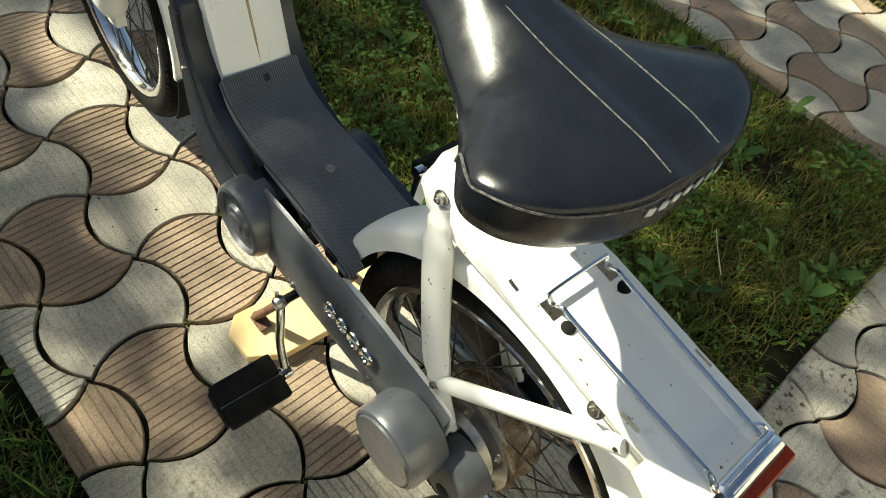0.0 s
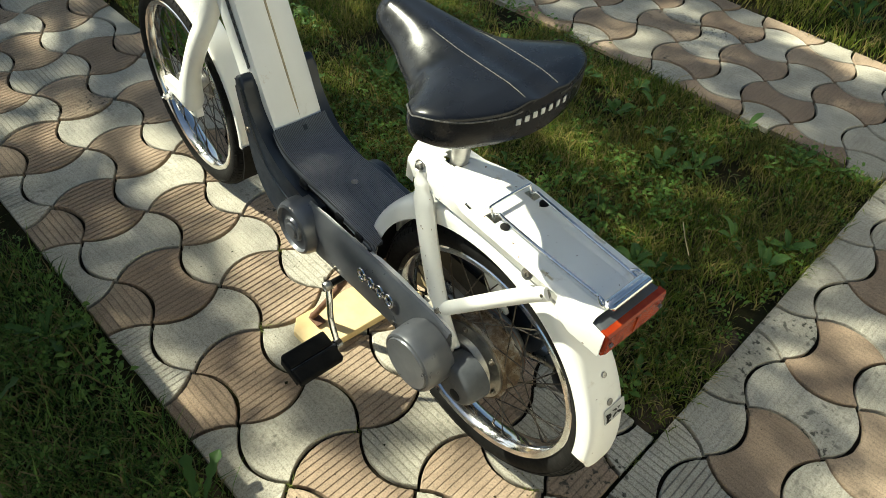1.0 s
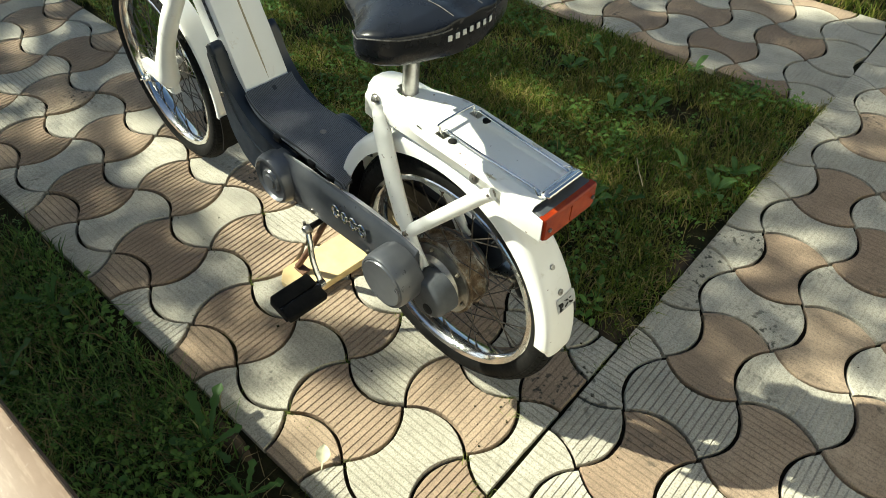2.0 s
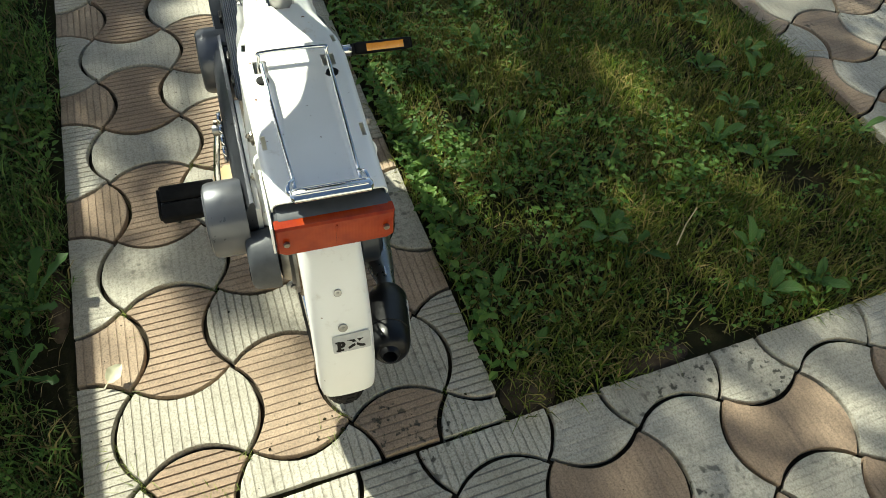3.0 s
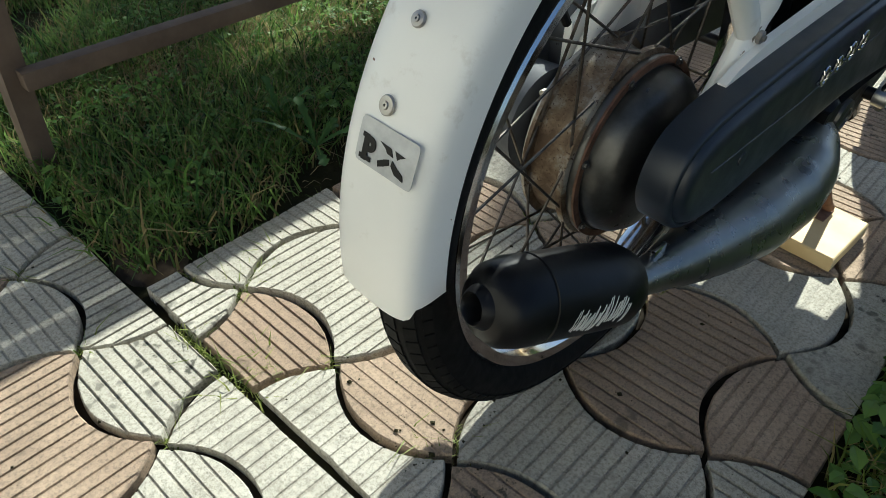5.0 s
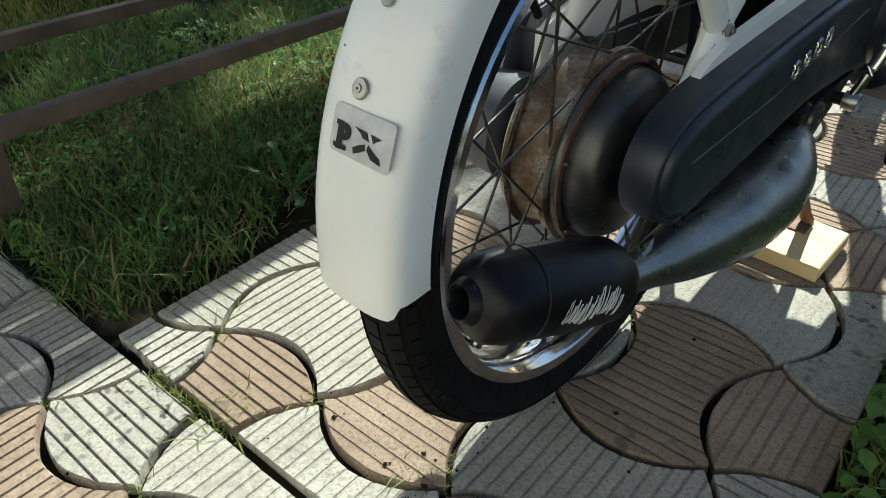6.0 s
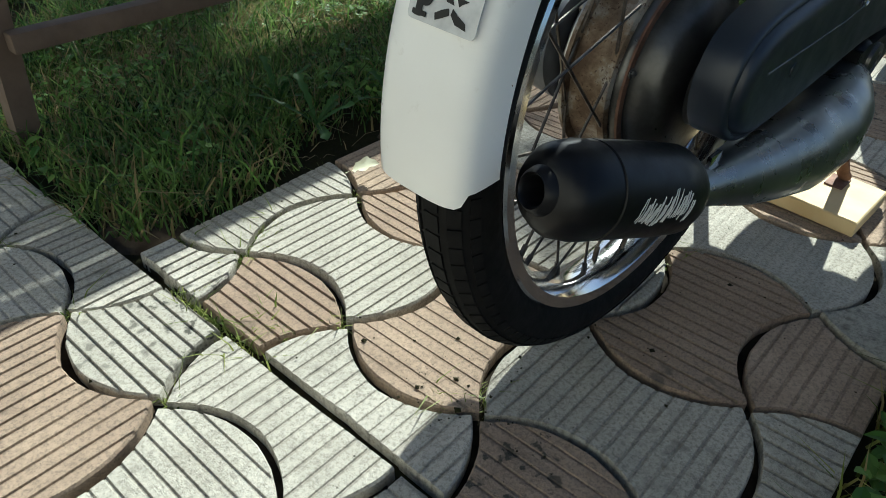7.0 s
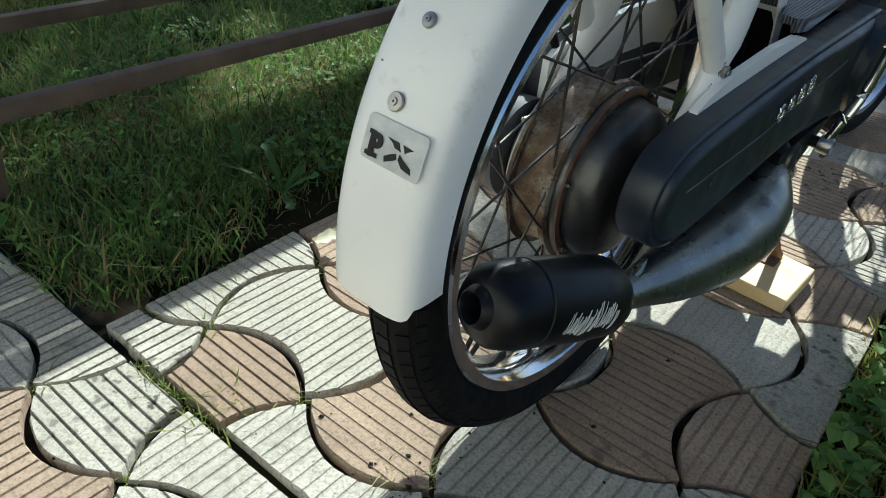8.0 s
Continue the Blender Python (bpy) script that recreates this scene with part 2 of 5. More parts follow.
GRASS = leaf_mat("grass", (0.024, 0.052, 0.008), (0.23, 0.31, 0.040), (0.38, 0.29, 0.12))
LUSH = leaf_mat("lush grass", (0.011, 0.032, 0.010), (0.22, 0.34, 0.078), (0.26, 0.21, 0.09))
DRYBLADE = leaf_mat("dry blades", (0.16, 0.12, 0.055), (0.42, 0.33, 0.17))
LONGBLADE = leaf_mat("long blades", (0.035, 0.10, 0.02), (0.15, 0.26, 0.05))
TUFT = leaf_mat("joint grass", (0.10, 0.15, 0.025), (0.26, 0.29, 0.08))
PALELEAF = plain("pale fallen leaf", (0.42, 0.40, 0.26), (0.55, 0.54, 0.38), 0.6, scale=60, bump=0.2)
WEED = leaf_mat("weed leaf", (0.06, 0.14, 0.024), (0.17, 0.28, 0.06))


def veined_leaf():
    """A leaf with a pale middle rib and side veins, for leaves that lie along x."""
    m = leaf_build("veined weed leaf", (0.06, 0.155, 0.035), (0.12, 0.24, 0.065))
    m.b.inputs["Roughness"].default_value = 0.42
    base = m.b.inputs["Base Color"].links[0].from_socket
    sep = m.node("ShaderNodeSeparateXYZ", Vector=m.coords())
    side = m.math('ABSOLUTE', sep.outputs["Y"])
    along = m.math('SUBTRACT', sep.outputs["X"], m.math('MULTIPLY', side, 0.9))
    saw = m.math('DIVIDE', m.math('PINGPONG', along, 0.0036), 0.0036)
    vein = m.math('MINIMUM', m.grey(saw, (0.0, 0.0), (0.22, 1.0)), m.grey(m.math('MULTIPLY', side, 100.0), (0.05, 0.0), (0.12, 1.0)))
    patchy = m.grey(m.noise(60, 4), (0.35, 0.0), (0.7, 0.6))
    c = m.mix(patchy, base, (0.16, 0.20, 0.05))
    m.color(m.mix(vein, m.mix(0.45, c, (0.24, 0.32, 0.13)), c))
    m.bump(vein, 0.6, 0.0012).bump(m.noise(150, 3), 0.3, 0.001)
    return m.m


BROADLEAF = veined_leaf()
WEEDB = leaf_mat("toothed leaf", (0.035, 0.09, 0.02), (0.075, 0.15, 0.04))
STRAW = plain("dry straw", (0.35, 0.28, 0.15), (0.5, 0.42, 0.24), 0.8)
TREELEAF = leaf_mat("tree leaf", (0.04, 0.10, 0.02), (0.08, 0.15, 0.03))
BARK = plain("bark", (0.08, 0.06, 0.045), (0.16, 0.12, 0.09), 0.9, scale=20, bump=0.8, bscale=60)

# ---- building helpers ----
def smooth(me, angle=40):
    me.shade_smooth()
    me.set_sharp_from_angle(angle=radians(angle))


def part(name, bm, material, parent=None, label="", angle=40, flat=False):
    """Links a bmesh as one mesh object, under a thing or a part where one is given."""
    me = bpy.data.meshes.new(name)
    bmesh.ops.recalc_face_normals(bm, faces=bm.faces)
    bm.to_mesh(me)
    bm.free()
    me.materials.append(material)
    if not flat:
        smooth(me, angle)
    ob = new(name, me)
    if parent:
        ob.parent = parent
    if label:
        tagged(ob, label)
    return ob


def thing(name, m, label, category, group="", kind=""):
    ob = new(name)
    ob.empty_display_size = 0.05
    ob.matrix_world = m
    return tagged(ob, label, category, group, kind)


def tube(points, radius, segs=10, closed=False, flat=1.0, caps=True, bm=None, up=(0, 0, 1)):
    """A round or flattened tube along points; radius is a number or one for each point."""
    bm = bm or bmesh.new()
    P = [Vector(p) for p in points]
    n = len(P)
    R = radius if isinstance(radius, (list, tuple)) else [radius] * n
    rings = []
    for k in range(n):
        a, b = P[k - 1 if (closed or k) else 0], P[(k + 1) % n if (closed or k < n - 1) else n - 1]
        d = (b - a).normalized()
        u = Vector(up)
        if abs(d.dot(u)) > 0.95:
            u = Vector((1, 0, 0)) if abs(d.x) < 0.9 else Vector((0, 1, 0))
        s = d.cross(u).normalized()
        w = s.cross(d)
        ring = []
        for i in range(segs):
            an = 2 * math.pi * i / segs
            ring.append(bm.verts.new(P[k] + s * (R[k] * math.cos(an)) + w * (R[k] * flat * math.sin(an))))
        rings.append(ring)
    for k in range(n if closed else n - 1):
        ra, rb = rings[k], rings[(k + 1) % n]
        for i in range(segs):
            bm.faces.new((ra[i], ra[(i + 1) % segs], rb[(i + 1) % segs], rb[i]))
    if caps and not closed:
        bm.faces.new(rings[0][::-1])
        bm.faces.new(rings[-1])
    return bm


def curve_pts(ctrl, per=6):
    """Points of a smooth curve through the control points."""
    C = [np.array(c, float) for c in ctrl]
    C = [2 * C[0] - C[1]] + C + [2 * C[-1] - C[-2]]
    out = []
    for k in range(1, len(C) - 2):
        for i in range(per):
            t = i / per
            a, b, c, d = C[k - 1:k + 3]
            out.append(0.5 * (2 * b + (c - a) * t + (2 * a - 5 * b + 4 * c - d) * t * t + (3 * b - a - 3 * c + d) * t ** 3))
    out.append(C[-2])
    return [tuple(p) for p in out]


def lathe(profile, segs=48, axis='x', centre=(0, 0, 0), closed=False, bm=None):
    """Turns (along, radius) pairs round an axis through centre."""
    bm = bm or bmesh.new()
    rings = []
    for a, r in profile:
        ring = []
        for i in range(segs):
            an = 2 * math.pi * i / segs
            c, s = r * math.cos(an), r * math.sin(an)
            p = {'x': (a, c, s), 'y': (c, a, s), 'z': (c, s, a)}[axis]
            ring.append(bm.verts.new(Vector(p) + Vector(centre)))
        rings.append(ring)
    pairs = list(zip(rings, rings[1:])) + ([(rings[-1], rings[0])] if closed else [])
    for ra, rb in pairs:
        for i in range(segs):
            bm.faces.new((ra[i], ra[(i + 1) % segs], rb[(i + 1) % segs], rb[i]))
    if not closed:
        bm.faces.new(rings[0][::-1])
        bm.faces.new(rings[-1])
    return bm


def loft(sections, closed_ring=True, caps=True, bm=None):
    """Skin through sections that all have the same number of points."""
    bm = bm or bmesh.new()
    rings = [[bm.verts.new(p) for p in sec] for sec in sections]
    n = len(rings[0])
    for ra, rb in zip(rings, rings[1:]):
        for i in range(n if closed_ring else n - 1):
            bm.faces.new((ra[i], ra[(i + 1) % n], rb[(i + 1) % n], rb[i]))
    if caps and closed_ring:
        bm.faces.new(rings[0][::-1])
        bm.faces.new(rings[-1])
    return bm


def box(cx, cy, cz, sx, sy, sz, bevel=0.002, segs=2, m=None, bm=None):
    bm = bm or bmesh.new()
    made = bmesh.ops.create_cube(bm, size=1.0)["verts"]
    for v in made:
        v.co = Vector((v.co.x * sx, v.co.y * sy, v.co.z * sz))
    if bevel:
        edges = list({e for v in made for e in v.link_edges})
        res = bmesh.ops.bevel(bm, geom=edges, offset=bevel, segments=segs, affect='EDGES', profile=0.6)
        made = list({v for f in res["faces"] for v in f.verts} | {v for v in made if v.is_valid})
    t = Matrix.Translation((cx, cy, cz)) @ (m or Matrix())
    for v in made:
        v.co = t @ v.co
    return bm


def plate(outline, depth, axis='x', at=0.0, bevel=0.002, segs=2, bm=None):
    """A flat piece: a 2D outline pushed out by depth along an axis; axis x: outline in (y, z)."""
    bm = bm or bmesh.new()
    def place(p, q, d):
        return {'x': (d, p, q), 'y': (p, d, q), 'z': (p, q, d)}[axis]
    lo = [bm.verts.new(place(p, q, at)) for p, q in outline]
    hi = [bm.verts.new(place(p, q, at + depth)) for p, q in outline]
    n = len(lo)
    f1, f2 = bm.faces.new(lo[::-1]), bm.faces.new(hi)
    for i in range(n):
        bm.faces.new((lo[i], lo[(i + 1) % n], hi[(i + 1) % n], hi[i]))
    if bevel:
        bmesh.ops.bevel(bm, geom=list(f1.edges) + list(f2.edges), offset=bevel, segments=segs, affect='EDGES', profile=0.6)
    return bm


def sheet(bm, thick):
    """Gives a skin thickness."""
    bmesh.ops.recalc_face_normals(bm, faces=bm.faces)
    bmesh.ops.solidify(bm, geom=bm.faces[:], thickness=thick)
    return bm


def rounded(w, h, r, n=5, cx=0.0, cy=0.0):
    """A rounded rectangle's outline."""
    pts = []
    for qx, qy, a0 in ((1, 1, 0), (-1, 1, 90), (-1, -1, 180), (1, -1, 270)):
        for i in range(n + 1):
            a = radians(a0 + 90 * i / n)
            pts.append((cx + qx * (w / 2 - r) + r * math.cos(a), cy + qy * (h / 2 - r) + r * math.sin(a)))
    return pts

# ---- ground, paths, lawn ----
S = 0.15            # spacing of the paver lattice
SAG = 0.20 * S      # how far each joint bows
GAP = 0.0030

def ground():
    bm = bmesh.new()
    xs = [-60, -20, -6] + [x * 0.1 for x in range(-30, 41)] + [6, 20, 60]
    ys = [-60, -20, -6] + [y * 0.1 for y in range(-30, 41)] + [6, 20, 60]
    grid = [[bm.verts.new((x, y, -0.016 + 0.008 * noise.noise(Vector((x * 3, y * 3, 0))) * (abs(x) < 5 and abs(y) < 5))) for x in xs] for y in ys]
    for r0, r1 in zip(grid, grid[1:]):
        for i in range(len(xs) - 1):
            bm.faces.new((r0[i], r0[i + 1], r1[i + 1], r1[i]))
    return tagged(part("ground", bm, SOIL), "earth with short lawn thatch, darkened for shade between blades", "ground", kind="structure")


ground()
# unseen wall behind the camera, added to bounce sunlight onto the moped
bm = box(0.4, -2.3, 0.95, 9.0, 0.2, 2.0, 0.01)
tagged(part("wall_south", bm, PLASTER), "unseen cream wall added as a sunlight reflector", "wall", kind="structure")


def clip(poly, axis, limit, keep_above):
    """Cuts an outline at a line, keeping one side."""
    out = []
    for a, b in zip(poly, poly[1:] + poly[:1]):
        ia, ib = (a[axis] >= limit) == keep_above, (b[axis] >= limit) == keep_above
        if ia:
            out.append(a)
        if ia != ib:
            t = (limit - a[axis]) / (b[axis] - a[axis])
            out.append((a[0] + t * (b[0] - a[0]), a[1] + t * (b[1] - a[1])))
    return out


def paver_outline(wide, x0, x1, y0, y1):
    """The spool-shaped outline round (0, 0); wide: bowed out along x and in along y; cut to the box given."""
    h, n = S / 2 - GAP, 12
    corners = [(-h, -h), (h, -h), (h, h), (-h, h)]
    pts = []
    for k in range(4):
        a, b = corners[k], corners[(k + 1) % 4]
        horizontal = k % 2 == 0
        out = (-1 if horizontal else 1) * (1 if wide else -1) * SAG
        nx, ny = (b[1] - a[1]), -(b[0] - a[0])
        ln = math.hypot(nx, ny)
        for i in range(n):
            t = i / n
            bow = out * (math.sqrt(0.725 ** 2 - (t - 0.5) ** 2) - 0.525) / 0.2
            pts.append((a[0] + (b[0] - a[0]) * t + nx / ln * bow, a[1] + (b[1] - a[1]) * t + ny / ln * bow))
    for axis, lim, above in ((0, x0, True), (0, x1, False), (1, y0, True), (1, y1, False)):
        pts = clip(pts, axis, lim, above)
    return pts


paver_meshes = {}


def groove_height(x, depth):
    """Height of the grooved top at x: flat ribs with sloped grooves between them."""
    d = abs((x + PITCH / 2) % PITCH - PITCH / 2)
    return -depth * max(0.0, min(1.0, (0.0016 - d) / 0.0008))


def paver_mesh(wide, cut, red, depth, kind):
    key = (wide, cut, red, depth, kind)
    if key in paver_meshes:
        return paver_meshes[key]
    big = 1.0
    x0, x1, y0, y1 = {"": (-big, big, -big, big), "l": (0, big, -big, big), "r": (-big, 0, -big, big),
                      "b": (-big, big, 0.006, big), "e": (-big, big, -0.058, big), "le": (0, big, -0.058, big), "re": (-big, 0, -0.058, big), "t": (-big, big, -big, 0.003), "lb": (0, big, 0.006, big),
                      "rb": (-big, 0, 0.006, big), }[cut]
    pts = paver_outline(wide, x0, x1, y0, y1)
    if not wide:      # grooves run the other way on the upright pieces
        pts = [(y, -x) for x, y in pts]
    # straight cut edges get points of their own, so that they wear unevenly too
    fine = []
    for (ax, ay), (bx, by) in zip(pts, pts[1:] + pts[:1]):
        steps = max(1, int(math.hypot(bx - ax, by - ay) / 0.012))
        fine += [(ax + (bx - ax) * k / steps, ay + (by - ay) * k / steps) for k in range(steps)]
    cx, cy = sum(p[0] for p in fine) / len(fine), sum(p[1] for p in fine) / len(fine)
    outline = []
    for x, y in fine:
        d = math.hypot(x - cx, y - cy)
        wear = 0.0020 + 0.0011 * noise.noise(Vector((x * 55, y * 55, kind * 9.1))) + 0.0016 * max(0.0, noise.noise(Vector((x * 120, y * 120, kind * 5.3))) - 0.15)
        outline.append((cx + (x - cx) * (1 - wear / d), cy + (y - cy) * (1 - wear / d)))
    lo, hi = min(p[0] for p in outline), max(p[0] for p in outline)
    cuts = sorted({lo, hi} | {c for k in range(-9, 10) for c in (k * PITCH - 0.0016, k * PITCH - 0.0008, k * PITCH + 0.0008, k * PITCH + 0.0016) if lo + 0.001 < c < hi - 0.001})
    bm = bmesh.new()
    at = {}
    def vert(x, y):
        k = (round(x, 5), round(y, 5))
        if k not in at:
            at[k] = bm.verts.new((x, y, groove_height(x, depth)))
        return at[k]
    for a, b in zip(cuts, cuts[1:]):
        ring = []
        for x, y in clip(clip(outline, 0, a, True), 0, b, False):
            v = vert(x, y)
            if v not in ring:
                ring.append(v)
        if len(ring) > 2 and not bm.faces.get(ring):
            bm.faces.new(ring)
    skirts = {}
    for e in [e for e in bm.edges if len(e.link_faces) == 1]:
        for v in e.verts:
            if v not in skirts:
                d = Vector((v.co.x - cx, v.co.y - cy, 0)).normalized()
                skirts[v] = (bm.verts.new(v.co + d * 0.0014 - Vector((0, 0, 0.0022))), bm.verts.new((v.co.x + d.x * 0.0018, v.co.y + d.y * 0.0018, -0.030)))
        (a1, a2), (b1, b2) = skirts[e.verts[0]], skirts[e.verts[1]]
        bm.faces.new((e.verts[0], e.verts[1], b1, a1))
        bm.faces.new((a1, b1, b2, a2))
    bmesh.ops.recalc_face_normals(bm, faces=bm.faces)
    me = bpy.data.meshes.new("paver")
    bm.to_mesh(me)
    bm.free()
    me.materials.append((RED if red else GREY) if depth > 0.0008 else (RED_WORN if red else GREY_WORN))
    smooth(me, 25)
    paver_meshes[key] = me
    return me


def lay(path, i, j, wide, red, cut="", rng=random, worn=False):
    """Lays one paver; those far along the path are worn smoother."""
    depths = (0.0006, 0.0003) if worn else (0.0017, 0.0013, 0.0009) if red else (0.0020, 0.0015, 0.0011) if j < 2 else (0.0010, 0.0005, 0.0003)
    ob = new("paver", paver_mesh(wide, cut, red, rng.choice(depths), rng.choice((1, 2))))
    ob.parent = path
    m = pose((i + 0.5) * S, (j + 0.5) * S, rng.uniform(-0.0025, 0.0015), rng.uniform(-0.7, 0.7), rng.uniform(-0.7, 0.7), rng.uniform(-0.5, 0.5))
    ob.matrix_local = m if wide else m @ pose(0, 0, 0, 0, 0, 90)
    return ob


def bed(name, x0, x1, y0, y1, m, label):
    bm = box((x0 + x1) / 2, (y0 + y1) / 2, -0.0265, x1 - x0 - 0.012, y1 - y0 - 0.012, 0.028, 0)
    ob = tagged(part(name, bm, JOINT, flat=True), label, "path", kind="structure")
    ob.matrix_world = m
    return ob


rng = random.Random(3)
path_a = bed("path", -S / 2, 3.5 * S, -S / 2, 20 * S, pose(0, 0, 0), "garden path of grey and red-brown spool-shaped pavers")
for j in range(-1, 20):
    for i in range(-1, 4):
        wide = (i + j) % 2 == 0
        edge = i in (-1, 3)
        cut = {-1: "l", 3: "r"}.get(i, "") + ("b" if j == -1 else "")
        lay(path_a, i, j, wide, (wide if edge else not wide) and not (edge and j == -1), cut, rng)

path_b = bed("path", -14 * S, 16 * S, -4 * S, S / 2, pose(-0.040, -0.158, 0, 0, 0, 0.6), "crossing garden path of grey and red-brown pavers")
for j in range(-4, 1):
    for i in range(-14, 16):
        wide = (i + j) % 2 == 1
        lay(path_b, i, j, wide, wide and j < 0, "t" if j == 0 else "", rng, i > 3)

path_c = bed("path", -S / 2, 3.5 * S, -0.10, 14 * S, pose(1.628, 0.066, 0, 0, 0, 2.0), "far garden path of pale grey and pink pavers")
for j in range(-1, 14):
    for i in range(-1, 4):
        wide = (i + j) % 2 == 0
        lay(path_c, i, j, wide, not wide and j >= 0, {-1: "l", 3: "r"}.get(i, "") + ("e" if j == -1 else ""), rng, True)


def on_path(x, y, pad=0.0):
    """True where a paver lies."""
    edge_b = -0.086 + 0.0105 * (x + 0.038)
    far = x + 0.035 * (y - 0.066)
    return (-0.077 + pad < x < 0.527 - pad and y > -0.08) | ((y < edge_b - pad) & (y > -0.76)) | (1.553 + pad < far < 2.142 - pad and y > -0.05)


def blades(name, spots, height, width, lean, material, label, seed):
    """Grass: one bent blade at each spot, all in one mesh."""
    rg = np.random.default_rng(seed)
    n = len(spots)
    a = rg.uniform(0, 2 * math.pi, n)
    h = rg.gamma(6, 1 / 6, n) * height
    w = rg.uniform(0.6, 1.3, n) * width
    l = rg.uniform(0.1, 1.0, n) * lean * h
    b = rg.uniform(0, 2 * math.pi, n)
    side = np.stack([np.cos(a), np.sin(a), 0 * a], 1) * (w / 2)[:, None]
    to = np.stack([np.cos(b), np.sin(b), 0 * b], 1) * l[:, None]
    p = np.column_stack([spots, np.full(n, -0.012)])
    up = np.array([0, 0, 1.0])
    mid = p + to * 0.3 + up * (h * 0.6)[:, None]
    tip = p + to + up * (h * np.where(l > h, 0.75, 1.0))[:, None]
    v = np.stack([p - side, p + side, mid + side * 0.8, mid - side * 0.8, tip], 1).reshape(-1, 3)
    k = np.arange(n)[:, None] * 5
    quads, tris = k + [0, 1, 2, 3], k + [3, 2, 4]
    me = bpy.data.meshes.new(name)
    me.from_pydata(v.tolist(), [], quads.tolist() + tris.tolist())
    me.materials.append(material)
    return tagged(new(name, me), label, "grass", kind="stuff")


def scatter(n, x0, x1, y0, y1, seed, pad=0.0, clump=2.2):
    """Spots off the paths, thicker where a slow noise is high."""
    rg = np.random.default_rng(seed)
    out = []
    while len(out) < n:
        for x, y in zip(rg.uniform(x0, x1, 20000), rg.uniform(y0, y1, 20000)):
            if not on_path(x, y, pad) and rg.random() < (0.35 if on_path(x, y, -0.025) else 1.0) * 0.55 + clump * 0.3 * noise.noise(Vector((x * 5, y * 5, 3))):
                out.append((x, y))
    return np.array(out[:n])


blades("lawn_grass", scatter(100000, 0.52, 1.62, -0.1, 2.4, 1, clump=3.0), 0.024, 0.0027, 1.6, GRASS, "short mown lawn grass with dry patches", 1)
blades("lawn_grass", scatter(80000, -1.15, -0.06, -0.13, 1.7, 2, clump=3.4), 0.031, 0.0028, 1.5, LUSH, "longer lawn grass beside the bench", 2)
blades("lawn_grass", scatter(30000, 2.1, 3.6, -0.1, 2.2, 4), 0.04, 0.004, 1.2, GRASS, "lawn grass beyond the far path", 4)
blades("lawn_grass", scatter(24000, -2.6, -1.1, -0.2, 2.6, 5), 0.05, 0.005, 1.2, GRASS, "lawn grass behind the bench", 5)
blades("lawn_grass", scatter(12000, -1.2, -0.06, 1.7, 3.2, 6), 0.04, 0.004, 1.2, GRASS, "lawn grass along the path", 6)
blades("lawn_grass", scatter(16000, 0.52, 1.6, 2.4, 4.0, 7), 0.04, 0.004, 1.2, GRASS, "lawn grass at the end of the lawn", 7)

blades("dry_grass", scatter(7000, 0.53, 1.6, -0.08, 1.6, 11), 0.016, 0.0016, 3.2, DRYBLADE, "dry cut blades lying in the lawn", 11)
blades("dry_grass", scatter(5000, -1.1, -0.07, -0.1, 1.3, 12), 0.020, 0.0016, 3.0, DRYBLADE, "dry blades lying in the grass under the table", 12)
blades("dry_grass", np.random.default_rng(15).normal((-0.50, 0.45), (0.06, 0.20), (5000, 2)), 0.024, 0.0018, 2.6, DRYBLADE, "dry yellow grass lying in the sun by the table", 15)
blades("long_grass", scatter(2600, -0.95, -0.08, -0.08, 1.2, 13), 0.045, 0.0026, 1.9, LONGBLADE, "sparse long arching grass blades under the table", 13)
blades("long_grass", scatter(2500, 0.54, 1.6, -0.06, 1.8, 14), 0.026, 0.0030, 1.9, LONGBLADE, "sparse broad grass blades in the lawn", 14)

# ---- work table beside the path, with tools, and the board under the stand ----
def table():
    b = thing("garden_table", pose(0, 0, 0), "garden table of brown-painted planks with splayed bare legs", "table")
    z = 0.625
    for x, w in ((-0.343, 0.042), (-0.405, 0.066), (-0.483, 0.072), (-0.563, 0.072), (-0.635, 0.055)):
        part("slat", box(x, 0.86, z - 0.010, w, 1.92, 0.020, 0.004), BENCHM, b)
    for x in (-0.342, -0.67):
        part("rail", box(x, 0.86, 0.131, 0.022, 1.80, 0.023, 0.003), LEGM, b, "dark weathered stretcher rail")
    for y, s in ((-0.045, -1), (1.76, 1)):
        for x, lx in ((-0.376, -1), (-0.614, 1)):
            sec = []
            for zz, w in ((-0.012, 0.011), (0.59, 0.034)):
                cx, cy = x - lx * zz * 0.06, y - s * zz * 0.03
                sec.append([(cx - w, cy - 0.014, zz), (cx + w, cy - 0.014, zz), (cx + w, cy + 0.014, zz), (cx - w, cy + 0.014, zz)])
            part("leg", loft(sec), LEGM, b, "tapered bare plank leg", 20)
        part("cross_beam", box(-0.49, y - s * 0.018, 0.590, 0.30, 0.028, 0.03, 0.003), LEGM, b)
    return b


table()


def tool(name, x, y, z, length, r, turn, material, label, cap=None):
    t = thing(name, pose(x, y, z, 0, 0, turn), label, "tool")
    pts = [(0, -length / 2, 0), (0, -length * 0.42, 0), (0, 0, 0), (0, length * 0.4, 0), (0, length / 2, 0)]
    part("handle", tube(pts, [r * 0.75, r, r * 0.9, r, r * 0.6], 12), material, t)
    if cap:
        part("shaft", tube([(0, length / 2, 0), (0, length / 2 + 0.08, 0)], r * 0.4, 10), cap, t)
    return t


